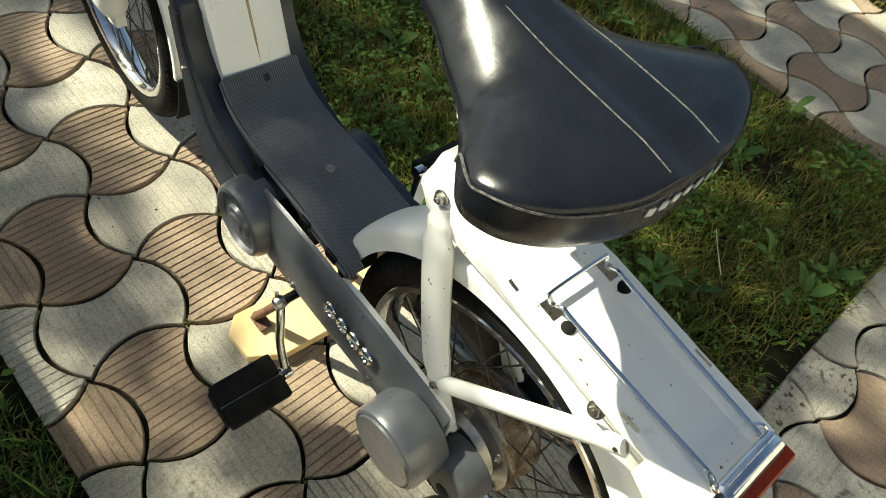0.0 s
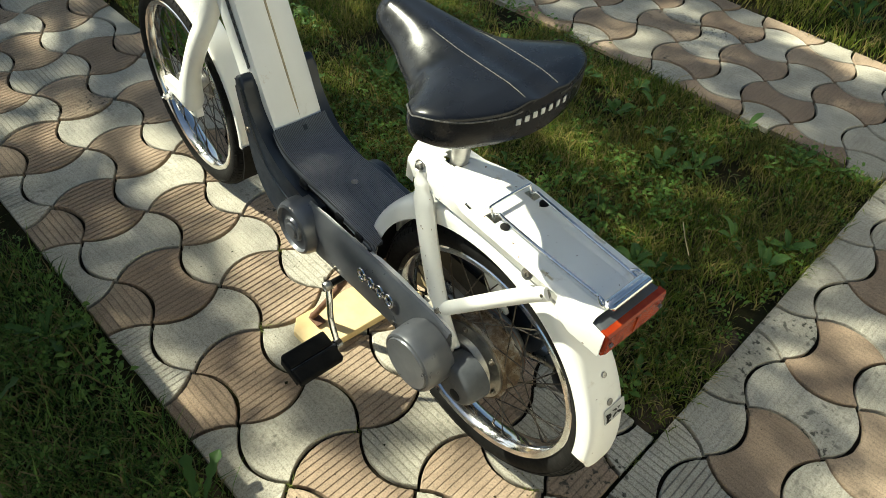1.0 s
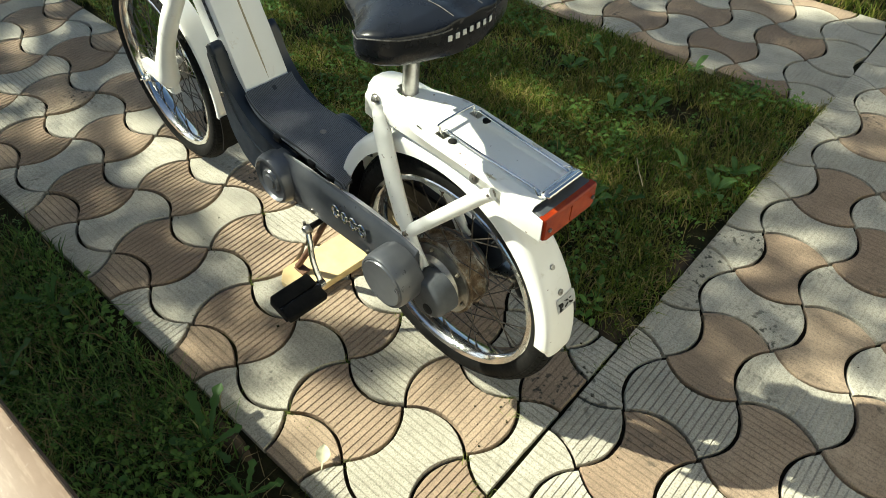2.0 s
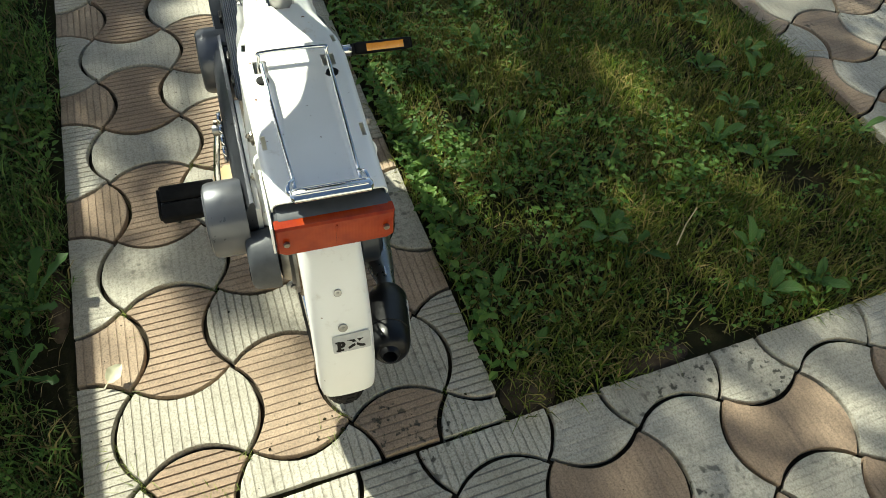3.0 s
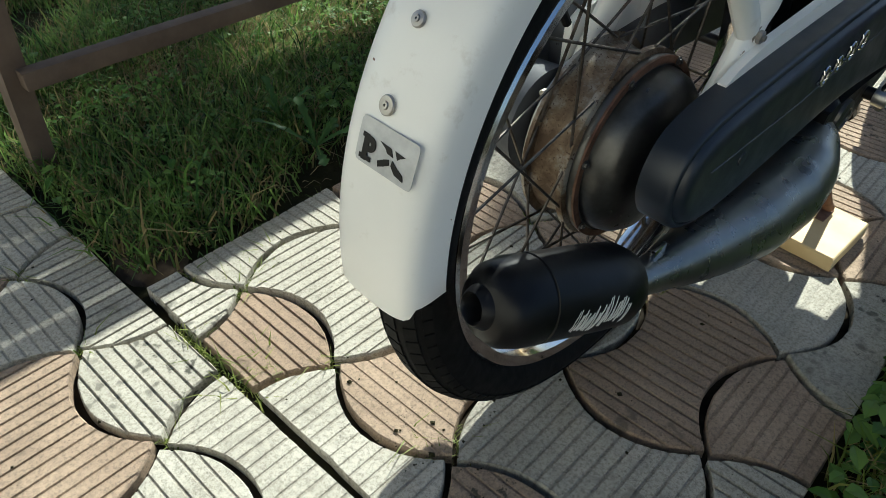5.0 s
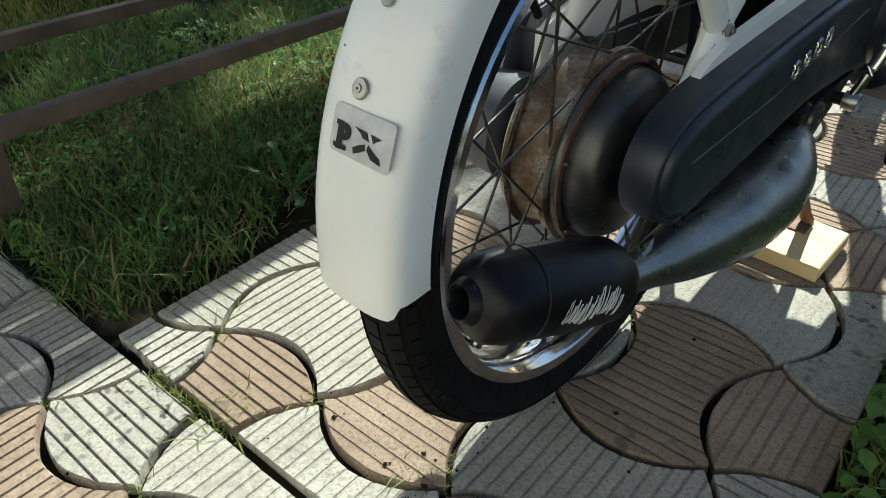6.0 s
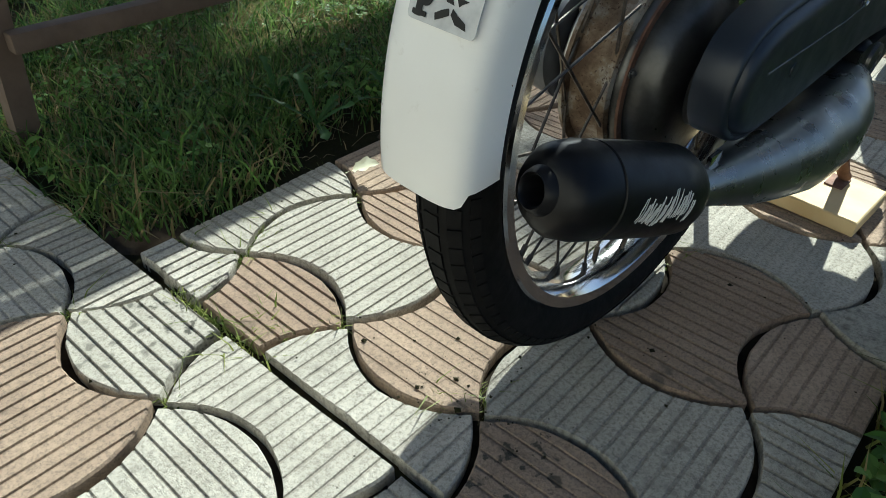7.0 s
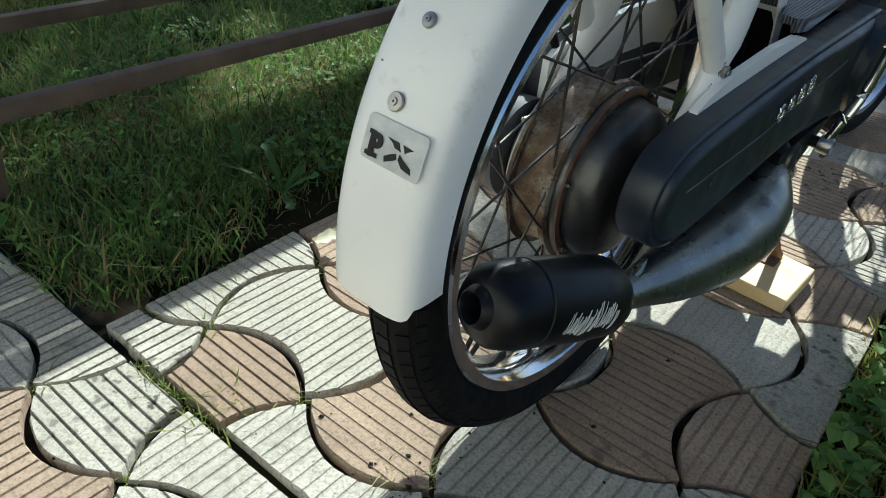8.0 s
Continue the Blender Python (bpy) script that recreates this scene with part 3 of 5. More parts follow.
tool("screwdriver", -0.404, 0.113, 0.636, 0.075, 0.0105, 108, REDP, "red-handled screwdriver lying on the table", STEEL)
tool("file", -0.398, 0.092, 0.634, 0.08, 0.009, 108, BLACK, "dark rough-handled file lying on the table", STEEL)
clip_ring = thing("hose_clip", pose(-0.362, 0.168, 0.6255, 0, 0, 65), "blue plastic ring clip standing on the table", "clip")
part("ring", lathe([(-0.006, 0.0125), (0.006, 0.0125), (0.006, 0.0155), (-0.006, 0.0155)], 28, 'y', centre=(0, 0, 0.0155), closed=True), BLUE, clip_ring)

board = thing("timber_board", pose(0.305, 0.2013, 0, 0, 0, -2.6), "short pale pine board under the moped stand", "board")
outl = [(0.120, 0.250), (0.121, 0.342), (0.0, 0.352), (-0.112, 0.356), (-0.134, 0.332), (-0.132, 0.285), (-0.085, 0.258)]
part("plank", plate(outl, 0.018, 'z', 0.002, 0.0015, 1), TIMBER, board)

# ---- moped ----
AV, AX = -0.030, 0.231   # rear axle
FV, FW = 0.880, 0.230    # front axle
moped = thing("moped", pose(0.298, 0.2013, 0, 0, 1.8, -2.6), "cream white and dark grey vintage moped on its stand", "moped")


def wheel(name, v, w, spokes=36, hub=0.045, hub_half=0.03, label="", steer=0.0, hub_off=0.0):
    wh = new(name)
    wh.parent = moped
    wh.matrix_local = pose(0, v, w, 0, 0, steer)
    tagged(wh, label)
    prof = []
    for i in range(21):          # tyre section, open towards the rim
        a = radians(-50 + 280 * i / 20)
        prof.append((0.0240 * math.cos(a), 0.2035 + 0.0232 * math.sin(a)))
    tyre = part("tyre", lathe(prof, 96, closed=True), RUBBER, wh, "black tyre with worn block tread", 60)
    bm = bmesh.new()
    for n in range(100):         # tread blocks in five staggered rows
        for row, at in enumerate((-62, -34, 0, 34, 62)):
            a0 = 2 * math.pi * (n + 0.5 * (row % 2)) / 100
            half = (7.5, 9.5, 12.0, 9.5, 7.5)[row]
            ring = []
            for da, db in ((-1, -1), (1, -1), (1, 1), (-1, 1)):
                for out in (-0.001, 0.0012):
                    t = radians(at + db * half)
                    r = 0.2035 + (0.0232 + out) * math.cos(t)
                    x = (0.0240 + out) * math.sin(t)
                    an = a0 + da * 0.0255
                    ring.append(bm.verts.new((x, r * math.cos(an), r * math.sin(an))))
            lo, hi = ring[0::2], ring[1::2]
            bm.faces.new(hi)
            for i in range(4):
                bm.faces.new((lo[i], lo[(i + 1) % 4], hi[(i + 1) % 4], hi[i]))
    tagged(part("tread", bm, RUBBER, tyre, flat=True), kind="stuff")
    rim = [(-0.0205, 0.1865), (-0.019, 0.1885), (-0.0175, 0.186), (-0.016, 0.181), (-0.009, 0.176), (0, 0.1745),
           (0.009, 0.176), (0.016, 0.181), (0.0175, 0.186), (0.019, 0.1885), (0.0205, 0.1865), (0.0190, 0.1785), (0.0115, 0.1725), (0, 0.1705), (-0.0115, 0.1725), (-0.0190, 0.1785)]
    part("rim", lathe(rim, 96, closed=True), CHROME, wh, "chromed steel rim")
    for i in range(spokes):
        side = 1 if i % 2 else -1
        a = 2 * math.pi * (i + 0.5) / spokes
        tw = (1 if (i // 2) % 2 else -1) * 0.85
        h = (hub_off + side * hub_half, hub * math.cos(a + tw), hub * math.sin(a + tw))
        e = (side * 0.004, 0.1715 * math.cos(a), 0.1715 * math.sin(a))
        n = Vector(e).lerp(Vector(h), 0.08)
        bm = tube([h, n], 0.0011, 6)
        tube([n, e], 0.0022, 6, bm=bm)
        part("spoke", bm, SPOKE, wh)
    part("valve", tube([(0, 0.171 * math.cos(2.2), 0.171 * math.sin(2.2)), (0, 0.143 * math.cos(2.2), 0.143 * math.sin(2.2))], 0.0028, 8), RUBBER, wh)
    return wh


def bolt(name, at, way, r, h, parent, material=BOLT, head=6):
    """A washer and a head that stand on a face; way: where it points."""
    q = Vector(way).to_track_quat('Z', 'Y').to_matrix().to_4x4()
    bm = lathe([(0, r * 1.5), (h * 0.25, r * 1.5)], 20, 'z')
    lathe([(h * 0.25, r), (h * 0.9, r), (h, r * 0.85)], head, 'z', bm=bm)
    lathe([(h * 0.9, r * 0.45), (h * 1.35, r * 0.42)], 12, 'z', bm=bm)
    bmesh.ops.transform(bm, matrix=Matrix.Translation(at) @ q, verts=bm.verts)
    return part(name, bm, material, parent)


rear = wheel("rear_wheel", AV, AX, hub=0.070, hub_half=0.0155, label="spoked rear wheel with rusty brake drum", steer=0.8, hub_off=-0.0095)
drum = part("brake_drum", lathe([(-0.029, 0.02), (-0.029, 0.073), (-0.0255, 0.074), (-0.024, 0.068), (-0.014, 0.066), (-0.002, 0.066), (0.002, 0.068), (0.0035, 0.074), (0.008, 0.0735), (0.0095, 0.070), (0.0095, 0.02)], 56), RUST, rear, "rusty brown brake drum")
part("brake_plate", lathe([(0.0095, 0.070), (0.013, 0.0712), (0.0155, 0.0712), (0.0165, 0.064), (0.020, 0.0635), (0.028, 0.0615), (0.035, 0.056), (0.0395, 0.047), (0.041, 0.036), (0.041, 0.030), (0.046, 0.026), (0.046, 0.0001)], 56), GLOSS, rear, "blackened domed brake back plate")
part("flange_ring", lathe([(0.0150, 0.0712), (0.0172, 0.0712), (0.0172, 0.0660), (0.0150, 0.0660)], 56, closed=True), RUSTY, drum, "rusty brown flange ring")
for k in range(7):
    a = 2 * math.pi * (k + 0.2) / 7
    bolt("bolt", (0.0178, 0.0682 * math.cos(a), 0.0682 * math.sin(a)), (1, 0, 0), 0.0022, 0.0025, drum, GLOSS)
part("sprocket_plate", lathe([(-0.029, 0.068), (-0.033, 0.068), (-0.035, 0.058), (-0.037, 0.05), (-0.047, 0.046), (-0.05, 0.03), (-0.05, 0.0001)], 56), STEEL, rear, "dull steel gear housing")
for k in range(6):
    a = 2 * math.pi * (k + 0.3) / 6
    bolt("bolt", (-0.034, 0.061 * math.cos(a), 0.061 * math.sin(a)), (-1, 0, 0), 0.0035, 0.005, drum)
front = wheel("front_wheel", FV, FW, hub=0.034, hub_half=0.022, label="spoked front wheel with chromed rim", steer=-2)
part("hub", lathe([(-0.036, 0.010), (-0.034, 0.016), (-0.026, 0.037), (-0.023, 0.038), (-0.02, 0.022), (0.0, 0.018), (0.02, 0.022), (0.023, 0.038), (0.026, 0.037), (0.034, 0.016), (0.036, 0.010)], 32), STEEL, front, "dull steel hub")


def fender_sections(cv, cw, a0, a1, R, half, drop, n):
    """Channel sections round an axle from angle a0 to a1, degrees from straight behind, upwards."""
    secs = []
    for k in range(n + 1):
        a = radians(a0 + (a1 - a0) * k / n)
        prof = [(-half, -drop)]
        for i in range(17):      # a flat back that rolls over into the sides
            b = radians(180 - 180 * i / 16)
            c, q = math.cos(b), math.sin(b)
            prof.append((half * math.copysign(abs(c) ** 0.62, c), -drop * 0.62 * (1 - q ** 0.62)))
        prof.append((half, -drop))
        secs.append([(u, cv - (R + d) * math.cos(a), cw + (R + d) * math.sin(a)) for u, d in prof])
    return secs


FC, FH, FR = -0.019, 0.242, 0.249      # centre and radius of the fender
secs = fender_sections(FC, FH, -3.6, 172, FR, 0.0335, 0.030, 64)
for s in secs[:1]:                      # the tip is drawn in at its corners
    for k, (u, v, w) in enumerate(s):
        lift = 0.0085 if abs(u) > 0.0305 else (0.002 if abs(u) > 0.028 else 0.0)
        s[k] = (u, v, w + lift)
fender = part("rear_fender", sheet(loft(secs, closed_ring=False), 0.0016), WHITE, moped, "cream white painted steel fender", 45)
part("front_fender", sheet(loft(fender_sections(FV, FW + 0.004, -6, 100, 0.236, 0.0250, 0.012, 40), closed_ring=False), 0.0016), WHITE, moped, "cream white front fender")
flap = [[(u, FV - (0.2375 + k * 0.0015) * math.cos(a), FW + 0.004 + 0.2375 * math.sin(a)) for u in (-0.026, -0.013, 0.0, 0.013, 0.026)] for k, a in enumerate(radians(-4 - 6 * i) for i in range(5))]
part("mud_flap", sheet(loft(flap, closed_ring=False), 0.003), RUBBER, moped, "black rubber mud flap")
# two large washered screws and the badge plate on the tail
for a, r in ((33.6, 0.0042), (23.9, 0.0052)):
    a = radians(a)
    n = (0, -math.cos(a), math.sin(a))
    at = Vector((-0.001, FC - (FR + 0.0005) * math.cos(a), FH + (FR + 0.0005) * math.sin(a)))
    q = Vector(n).to_track_quat('Z', 'Y').to_matrix().to_4x4()
    bm = lathe([(0, r), (0.0010, r), (0.0016, r * 0.9), (0.0018, r * 0.42), (0.0026, r * 0.36), (0.0026, r * 0.14), (0.0016, r * 0.1), (0.0016, 0.0001)], 24, 'z')
    bmesh.ops.transform(bm, matrix=Matrix.Translation(at) @ q, verts=bm.verts)
    part("screw", bm, STEEL, fender, "steel screw with cup washer")


def badge_plate():
    """A small silver plate bent over the tail, with a bold letter and the worn rest of a second one."""
    a0, a1 = 16.3, 21.8
    def on(u, s, h):
        a = radians(a1 + (a0 - a1) * s)
        return (u, FC - (FR + 0.0008 + h) * math.cos(a), FH + (FR + 0.0008 + h) * math.sin(a))
    bm = bmesh.new()
    rows = []
    for k in range(7):
        rows.append([bm.verts.new(on(-0.0145 + 0.042 * (0, 0.025, 0.07, 0.2, 0.35, 0.5, 0.65, 0.8, 0.93, 0.975, 1)[i], 0.5 + (k / 6 - 0.5) * (0.80 if i in (0, 10) else 0.96 if i in (1, 9) else 1.0), 0.0003)) for i in range(11)])
    for r0, r1 in zip(rows, rows[1:]):
        for i in range(10):
            bm.faces.new((r0[i], r0[i + 1], r1[i + 1], r1[i]))
    plate_ob = part("badge", sheet(bm, 0.0004), BADGE, fender, "worn silver badge with a bold letter")
    cu = bpy.data.curves.new("letter", 'FONT')
    cu.body, cu.size, cu.extrude, cu.offset = "P", 0.0185, 0.0002, 0.0009
    tmp = bpy.data.objects.new("letter", cu)
    me = bpy.data.meshes.new_from_object(tmp)
    for v in me.vertices:
        x, y, z = v.co
        v.co = on(-0.0100 + x * 0.92, 0.88 - y / 0.0259, 0.0008 + z)
    me.materials.append(BLACK)
    new("letter", me).parent = plate_ob
    bm = bmesh.new()
    for blot in (((0.0015, 0.34), (0.0095, 0.36), (0.0120, 0.52), (0.0075, 0.50), (0.0060, 0.43)), ((0.0125, 0.36), (0.0200, 0.38), (0.0165, 0.46), (0.0150, 0.52)),
                 ((0.0020, 0.76), (0.0060, 0.66), (0.0095, 0.60), (0.0105, 0.72), (0.0070, 0.80), (0.0030, 0.88)), ((0.0120, 0.58), (0.0150, 0.66), (0.0205, 0.76), (0.0215, 0.88), (0.0150, 0.84), (0.0115, 0.70)),
                 ((-0.0113, 0.80), (-0.0027, 0.80), (-0.0027, 0.90), (-0.0113, 0.90)), ((-0.0113, 0.34), (-0.0065, 0.34), (-0.0065, 0.44), (-0.0113, 0.44)),
                 ((-0.0090, 0.40), (-0.0057, 0.40), (-0.0057, 0.85), (-0.0090, 0.85))):
        bm.faces.new([bm.verts.new(on(u, s, 0.0007)) for u, s in blot])
    part("worn_mark", sheet(bm, 0.0003), BLACK, plate_ob)


badge_plate()


# carrier over the wheel
def carrier_half(v):
    return float(np.interp(v, [-0.235, -0.03, 0.0, 0.05, 0.09, 0.115, 0.128, 0.134], [0.0535, 0.056, 0.054, 0.0375, 0.035, 0.033, 0.026, 0.014]))


def carrier_top(v):
    return float(np.interp(v, [-0.235, -0.137, -0.03, 0.134], [0.517, 0.5225, 0.531, 0.536]))


def carrier():
    """Pressed sheet steel with a tray, slots, wire holes and a post hole cut right through."""
    vs = sorted({round(-0.214 + 0.006 * k, 4) for k in range(58)} | {0.131, 0.134})
    us = [k / 24 for k in range(-24, 25)]
    hole = lambda u, v: (math.hypot(u - 0.004, v - 0.073) < 0.0165 or (abs(abs(u) - 0.0345) < 0.0065 and abs(v + 0.037) < 0.0105)
                         or (abs(abs(u) - 0.047) < 0.0022 and (abs(v + 0.137) < 0.0085 or abs(v + 0.004) < 0.0085)))
    bm = bmesh.new()
    rows = []
    for v in vs:
        h, t = carrier_half(v), carrier_top(v)
        row = []
        fu = -0.037
        row.append(bm.verts.new((max(fu, -h) - 0.001, v, t - 0.040)))
        row.append(bm.verts.new((-h * 0.45 + fu * 0.55 - 0.002, v, t - 0.022)))
        row.append(bm.verts.new((-h - 0.0005, v, t - 0.008)))
        for q in us:
            u = q * h
            e = min(1.0, (1 - abs(q)) * h / 0.006)
            z = t - 0.005 * (1 - e) ** 2
            inside = min((0.031 - abs(u)) / 0.004, (v + 0.212) / 0.004, (-0.047 - v) / 0.012)
            z -= 0.0035 * max(0.0, min(1.0, inside))
            z += 0.0012 * max(0.0, 1 - abs(abs(u) - 0.022) / 0.006) * (0.0 < v < 0.12)
            row.append(bm.verts.new((u, v, z)))
        row.append(bm.verts.new((h + 0.0005, v, t - 0.008)))
        row.append(bm.verts.new((h * 0.45 - fu * 0.55 + 0.002, v, t - 0.022)))
        row.append(bm.verts.new((-max(fu, -h) + 0.001, v, t - 0.040)))
        rows.append(row)
    for r0, r1 in zip(rows, rows[1:]):
        for i in range(len(r0) - 1):
            c = (r0[i].co + r1[i + 1].co) / 2
            if 3 <= i < len(r0) - 4 and hole(c.x, c.y):
                continue
            bm.faces.new((r0[i], r0[i + 1], r1[i + 1], r1[i]))
    front_row = rows[-1]
    drop = [bm.verts.new(v.co + Vector((0, 0.003, -0.035))) for v in front_row]
    for i in range(len(front_row) - 1):
        bm.faces.new((front_row[i], front_row[i + 1], drop[i + 1], drop[i]))
    loose = [v for v in bm.verts if not v.link_faces]
    bmesh.ops.delete(bm, geom=loose, context='VERTS')
    return sheet(bm, 0.0016)


rack = part("carrier", carrier(), RACKW, moped, "white painted sheet steel carrier with scratches", 35)
for s in (-1, 1):
    part("rubber_pad", lathe([(0, 0.0066), (0.003, 0.0062), (0.0042, 0.004), (0.0042, 0.0002)], 20, 'z', centre=(s * 0.0355, -0.0565, carrier_top(-0.056) - 0.002)), RUBBER, rack, "black rubber buffer")
    rod = curve_pts([(s * 0.034, -0.034, 0.523), (s * 0.0335, -0.042, 0.5385), (s * 0.0335, -0.06, 0.5375), (s * 0.032, -0.13, 0.531), (s * 0.030, -0.198, 0.5265), (s * 0.031, -0.207, 0.523)], 6)
    part("rack_rod", tube(rod, 0.0021, 10), CHROME, rack, "chromed wire rod")
    part("rod_hook", tube(curve_pts([(s * 0.030, -0.197, 0.5275), (s * 0.0345, -0.203, 0.530), (s * 0.0365, -0.209, 0.526), (s * 0.033, -0.213, 0.5225)], 5), 0.0019, 8), CHROME, rack)
part("rack_bow", tube(curve_pts([(-0.0345, -0.037, 0.522), (-0.0345, -0.031, 0.538), (-0.030, -0.0285, 0.5415), (0.030, -0.0285, 0.5415), (0.0345, -0.031, 0.538), (0.0345, -0.037, 0.522)], 6), 0.0021, 10), CHROME, rack, "chromed wire bow")
part("spring_bar", tube([(-0.036, -0.2165, 0.5275), (-0.033, -0.2165, 0.5275), (0.036, -0.2165, 0.5275), (0.039, -0.2165, 0.5275)], [0.004, 0.0085, 0.0085, 0.004], 16, flat=0.55), CHROME, rack, "ribbed chrome spring bar")
for dv in (-0.003, 0.003):
    part("bar_rib", tube([(-0.031, -0.2165 + dv, 0.5317), (0.034, -0.2165 + dv, 0.5317)], 0.0011, 8), CHROME, rack)
for s in (-1, 1):
    bolt("bolt", (s * 0.0535, -0.116, 0.509), (s, 0, 0.5), 0.0052, 0.007, rack)
    bolt("bolt", (s * 0.053, -0.146, 0.499), (s, 0, 0.25), 0.0052, 0.006, rack)
    bolt("bolt", (s * 0.037, 0.099, 0.526), (s, 0, 0.1), 0.0052, 0.006, rack, STEEL)

# tail lamp
part("tail_flange", plate([(-0.2345, 0.475), (-0.2345, 0.5105), (-0.205, 0.517), (-0.165, 0.514), (-0.165, 0.492), (-0.19, 0.477)], -0.002, 'x', -0.0558, 0.0004), RACKW, moped, "cream white side flange at the tail")
lamp = part("tail_lamp", loft([[(-h, v, lo), (h, v, lo), (h, v, hi - 0.005), (h - 0.005, v, hi), (-h + 0.005, v, hi), (-h, v, hi - 0.005)] for h, v, lo, hi in ((0.0525, -0.190, 0.486, 0.505), (0.054, -0.204, 0.478, 0.5110), (0.055, -0.226, 0.474, 0.512), (0.0545, -0.2285, 0.4745, 0.511))]), LAMPGREY, moped, "grey plastic tail lamp housing", 30)
lens = part("lens", loft([[(-h, v, lo), (-h + 0.006, v, lo - 0.004), (h - 0.006, v, lo - 0.004), (h, v, lo), (h, v, hi), (-h, v, hi)] for h, v, lo, hi in ((0.0545, -0.227, 0.4775, 0.511), (0.0545, -0.2365, 0.4765, 0.5105), (0.0530, -0.2385, 0.4785, 0.5085))]), LENS, lamp, "red ribbed tail lamp lens", 30)
for s in (-1, 1):
    part("lens_screw", lathe([(-0.242, 0.0001), (-0.242, 0.0028), (-0.2395, 0.003)], 14, 'y', centre=(s * 0.046, 0, 0.492)), BOLT, lens)
part("lens_rib", box(0.0, -0.2388, 0.492, 0.0016, 0.002, 0.026, 0.0004), LENS, lens)

# seat stays, struts and swing-frame rails
for s in (-1, 1):
    part("frame_stay", tube(curve_pts([(s * 0.037, 0.097, 0.518), (s * 0.040, 0.088, 0.49), (s * 0.045, 0.067, 0.43), (s * 0.050, 0.040, 0.36), (s * 0.052, 0.014, 0.306), (s * 0.052, -0.012, 0.262)], 5), [0.011] * 3 + [0.0145] * 3 + [0.0195] * 12 + [0.016] * 8, 16, flat=0.5, up=(1, 0, 0)), WORN, moped, "white painted frame stay with rust spots")
    strut = part("strut", tube([(s * 0.0535, 0.024, 0.314), (s * 0.0535, 0.010, 0.328), (s * 0.054, -0.13, 0.486), (s * 0.0545, -0.150, 0.503)], [0.008, 0.0112, 0.0112, 0.009], 14, flat=0.6, up=(1, 0, 0)), WHITE, moped, "white painted diagonal strut")
    bolt("bolt", (s * 0.058, 0.019, 0.319), (s, 0, 0), 0.0045, 0.005, strut)
    part("frame_rail", loft([[(s * 0.0590, v, w), (s * 0.0655, v, w), (s * 0.0655, v, w - 0.04), (s * 0.0590, v, w - 0.04)] for v, w in ((-0.022, 0.300), (-0.01, 0.306), (0.02, 0.314), (0.10, 0.3215), (0.15, 0.3215), (0.175, 0.316), (0.19, 0.30))]), WHITE, moped, "white painted frame rail", 30)
part("splash_guard", sheet(loft([[(-0.030, v, w), (0.030, v, w)] for v, w in ((0.222, 0.225), (0.226, 0.25), (0.222, 0.30), (0.218, 0.32))], closed_ring=False), 0.003), BLACK, moped, "black inner splash guard")

# footboard
prof = curve_pts([(0.172, 0.323), (0.21, 0.3255), (0.30, 0.3345), (0.37, 0.3365), (0.415, 0.345), (0.442, 0.360), (0.458, 0.378)], 5)
def mat_edges(v):
    outer = float(np.interp(v, [0.172, 0.18, 0.25, 0.42, 0.46], [0.050, 0.054, 0.052, 0.048, 0.047]))
    inner = float(np.interp(v, [0.172, 0.196, 0.212, 0.222, 0.2225], [0.040, 0.034, 0.024, 0.010, 0.0]))
    return outer, inner
bm = bmesh.new()
rows = []
for v, w in prof:
    o, inn = mat_edges(v)
    pts = [-o - 0.002, -o, -o + (o - inn) * 0.5, -inn - 0.0001, inn + 0.0001, inn + (o - inn) * 0.5, o, o + 0.002]
    rows.append([bm.verts.new((u, v, w - (0.006 if k in (0, 7) else 0))) for k, u in enumerate(pts)])
for r0, r1 in zip(rows, rows[1:]):
    for i in range(7):
        if i == 3 and r0[3].co.x < -0.002 and r1[3].co.x < -0.002:
            continue
        bm.faces.new((r0[i], r0[i + 1], r1[i + 1], r1[i]))
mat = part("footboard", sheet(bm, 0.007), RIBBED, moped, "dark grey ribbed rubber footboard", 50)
part("screw", lathe([(0, 0.0062), (0.0012, 0.0058), (0.0016, 0.004), (0.0006, 0.003), (0.0006, 0.0001)], 20, 'z', centre=(0.003, 0.302, 0.3420)), BOLT, mat, "rusty screw")

for v, w in ((0.205, 0.3245), (0.258, 0.3270), (0.36, 0.3285)):
    part("board_clip", box(-0.0585, v, w, 0.010, 0.020, 0.012, 0.003), BLACK, mat, "black rubber clip")

# steering column body
col = part("column_cover", loft([[(-h, v, w), (-h + 0.006, v - 0.004, w - 0.002), (-0.006, v - 0.0055, w - 0.002), (0.010, v - 0.0055, w - 0.002), (h - 0.006, v - 0.004, w - 0.002), (h, v, w), (h, v + d * 0.92, w - d * 0.25), (h - 0.01, v + d, w - d * 0.27), (-h + 0.01, v + d, w - d * 0.27), (-h, v + d * 0.92, w - d * 0.25)]
            for h, v, w, d in ((0.047, 0.446, 0.345, 0.070), (0.047, 0.455, 0.368, 0.072), (0.047, 0.495, 0.460, 0.072), (0.046, 0.536, 0.555, 0.072), (0.043, 0.60, 0.70, 0.07), (0.038, 0.65, 0.81, 0.06))]), WHITE, moped, "cream white pressed steel column cover", 30)
part("trim_strip", tube([(0.003, 0.4520, 0.368), (0.003, 0.4905, 0.4595), (0.003, 0.5315, 0.5545), (0.003, 0.5955, 0.699)], 0.0022, 8, flat=0.6), TRIM, col, "brass-coloured centre trim strip")
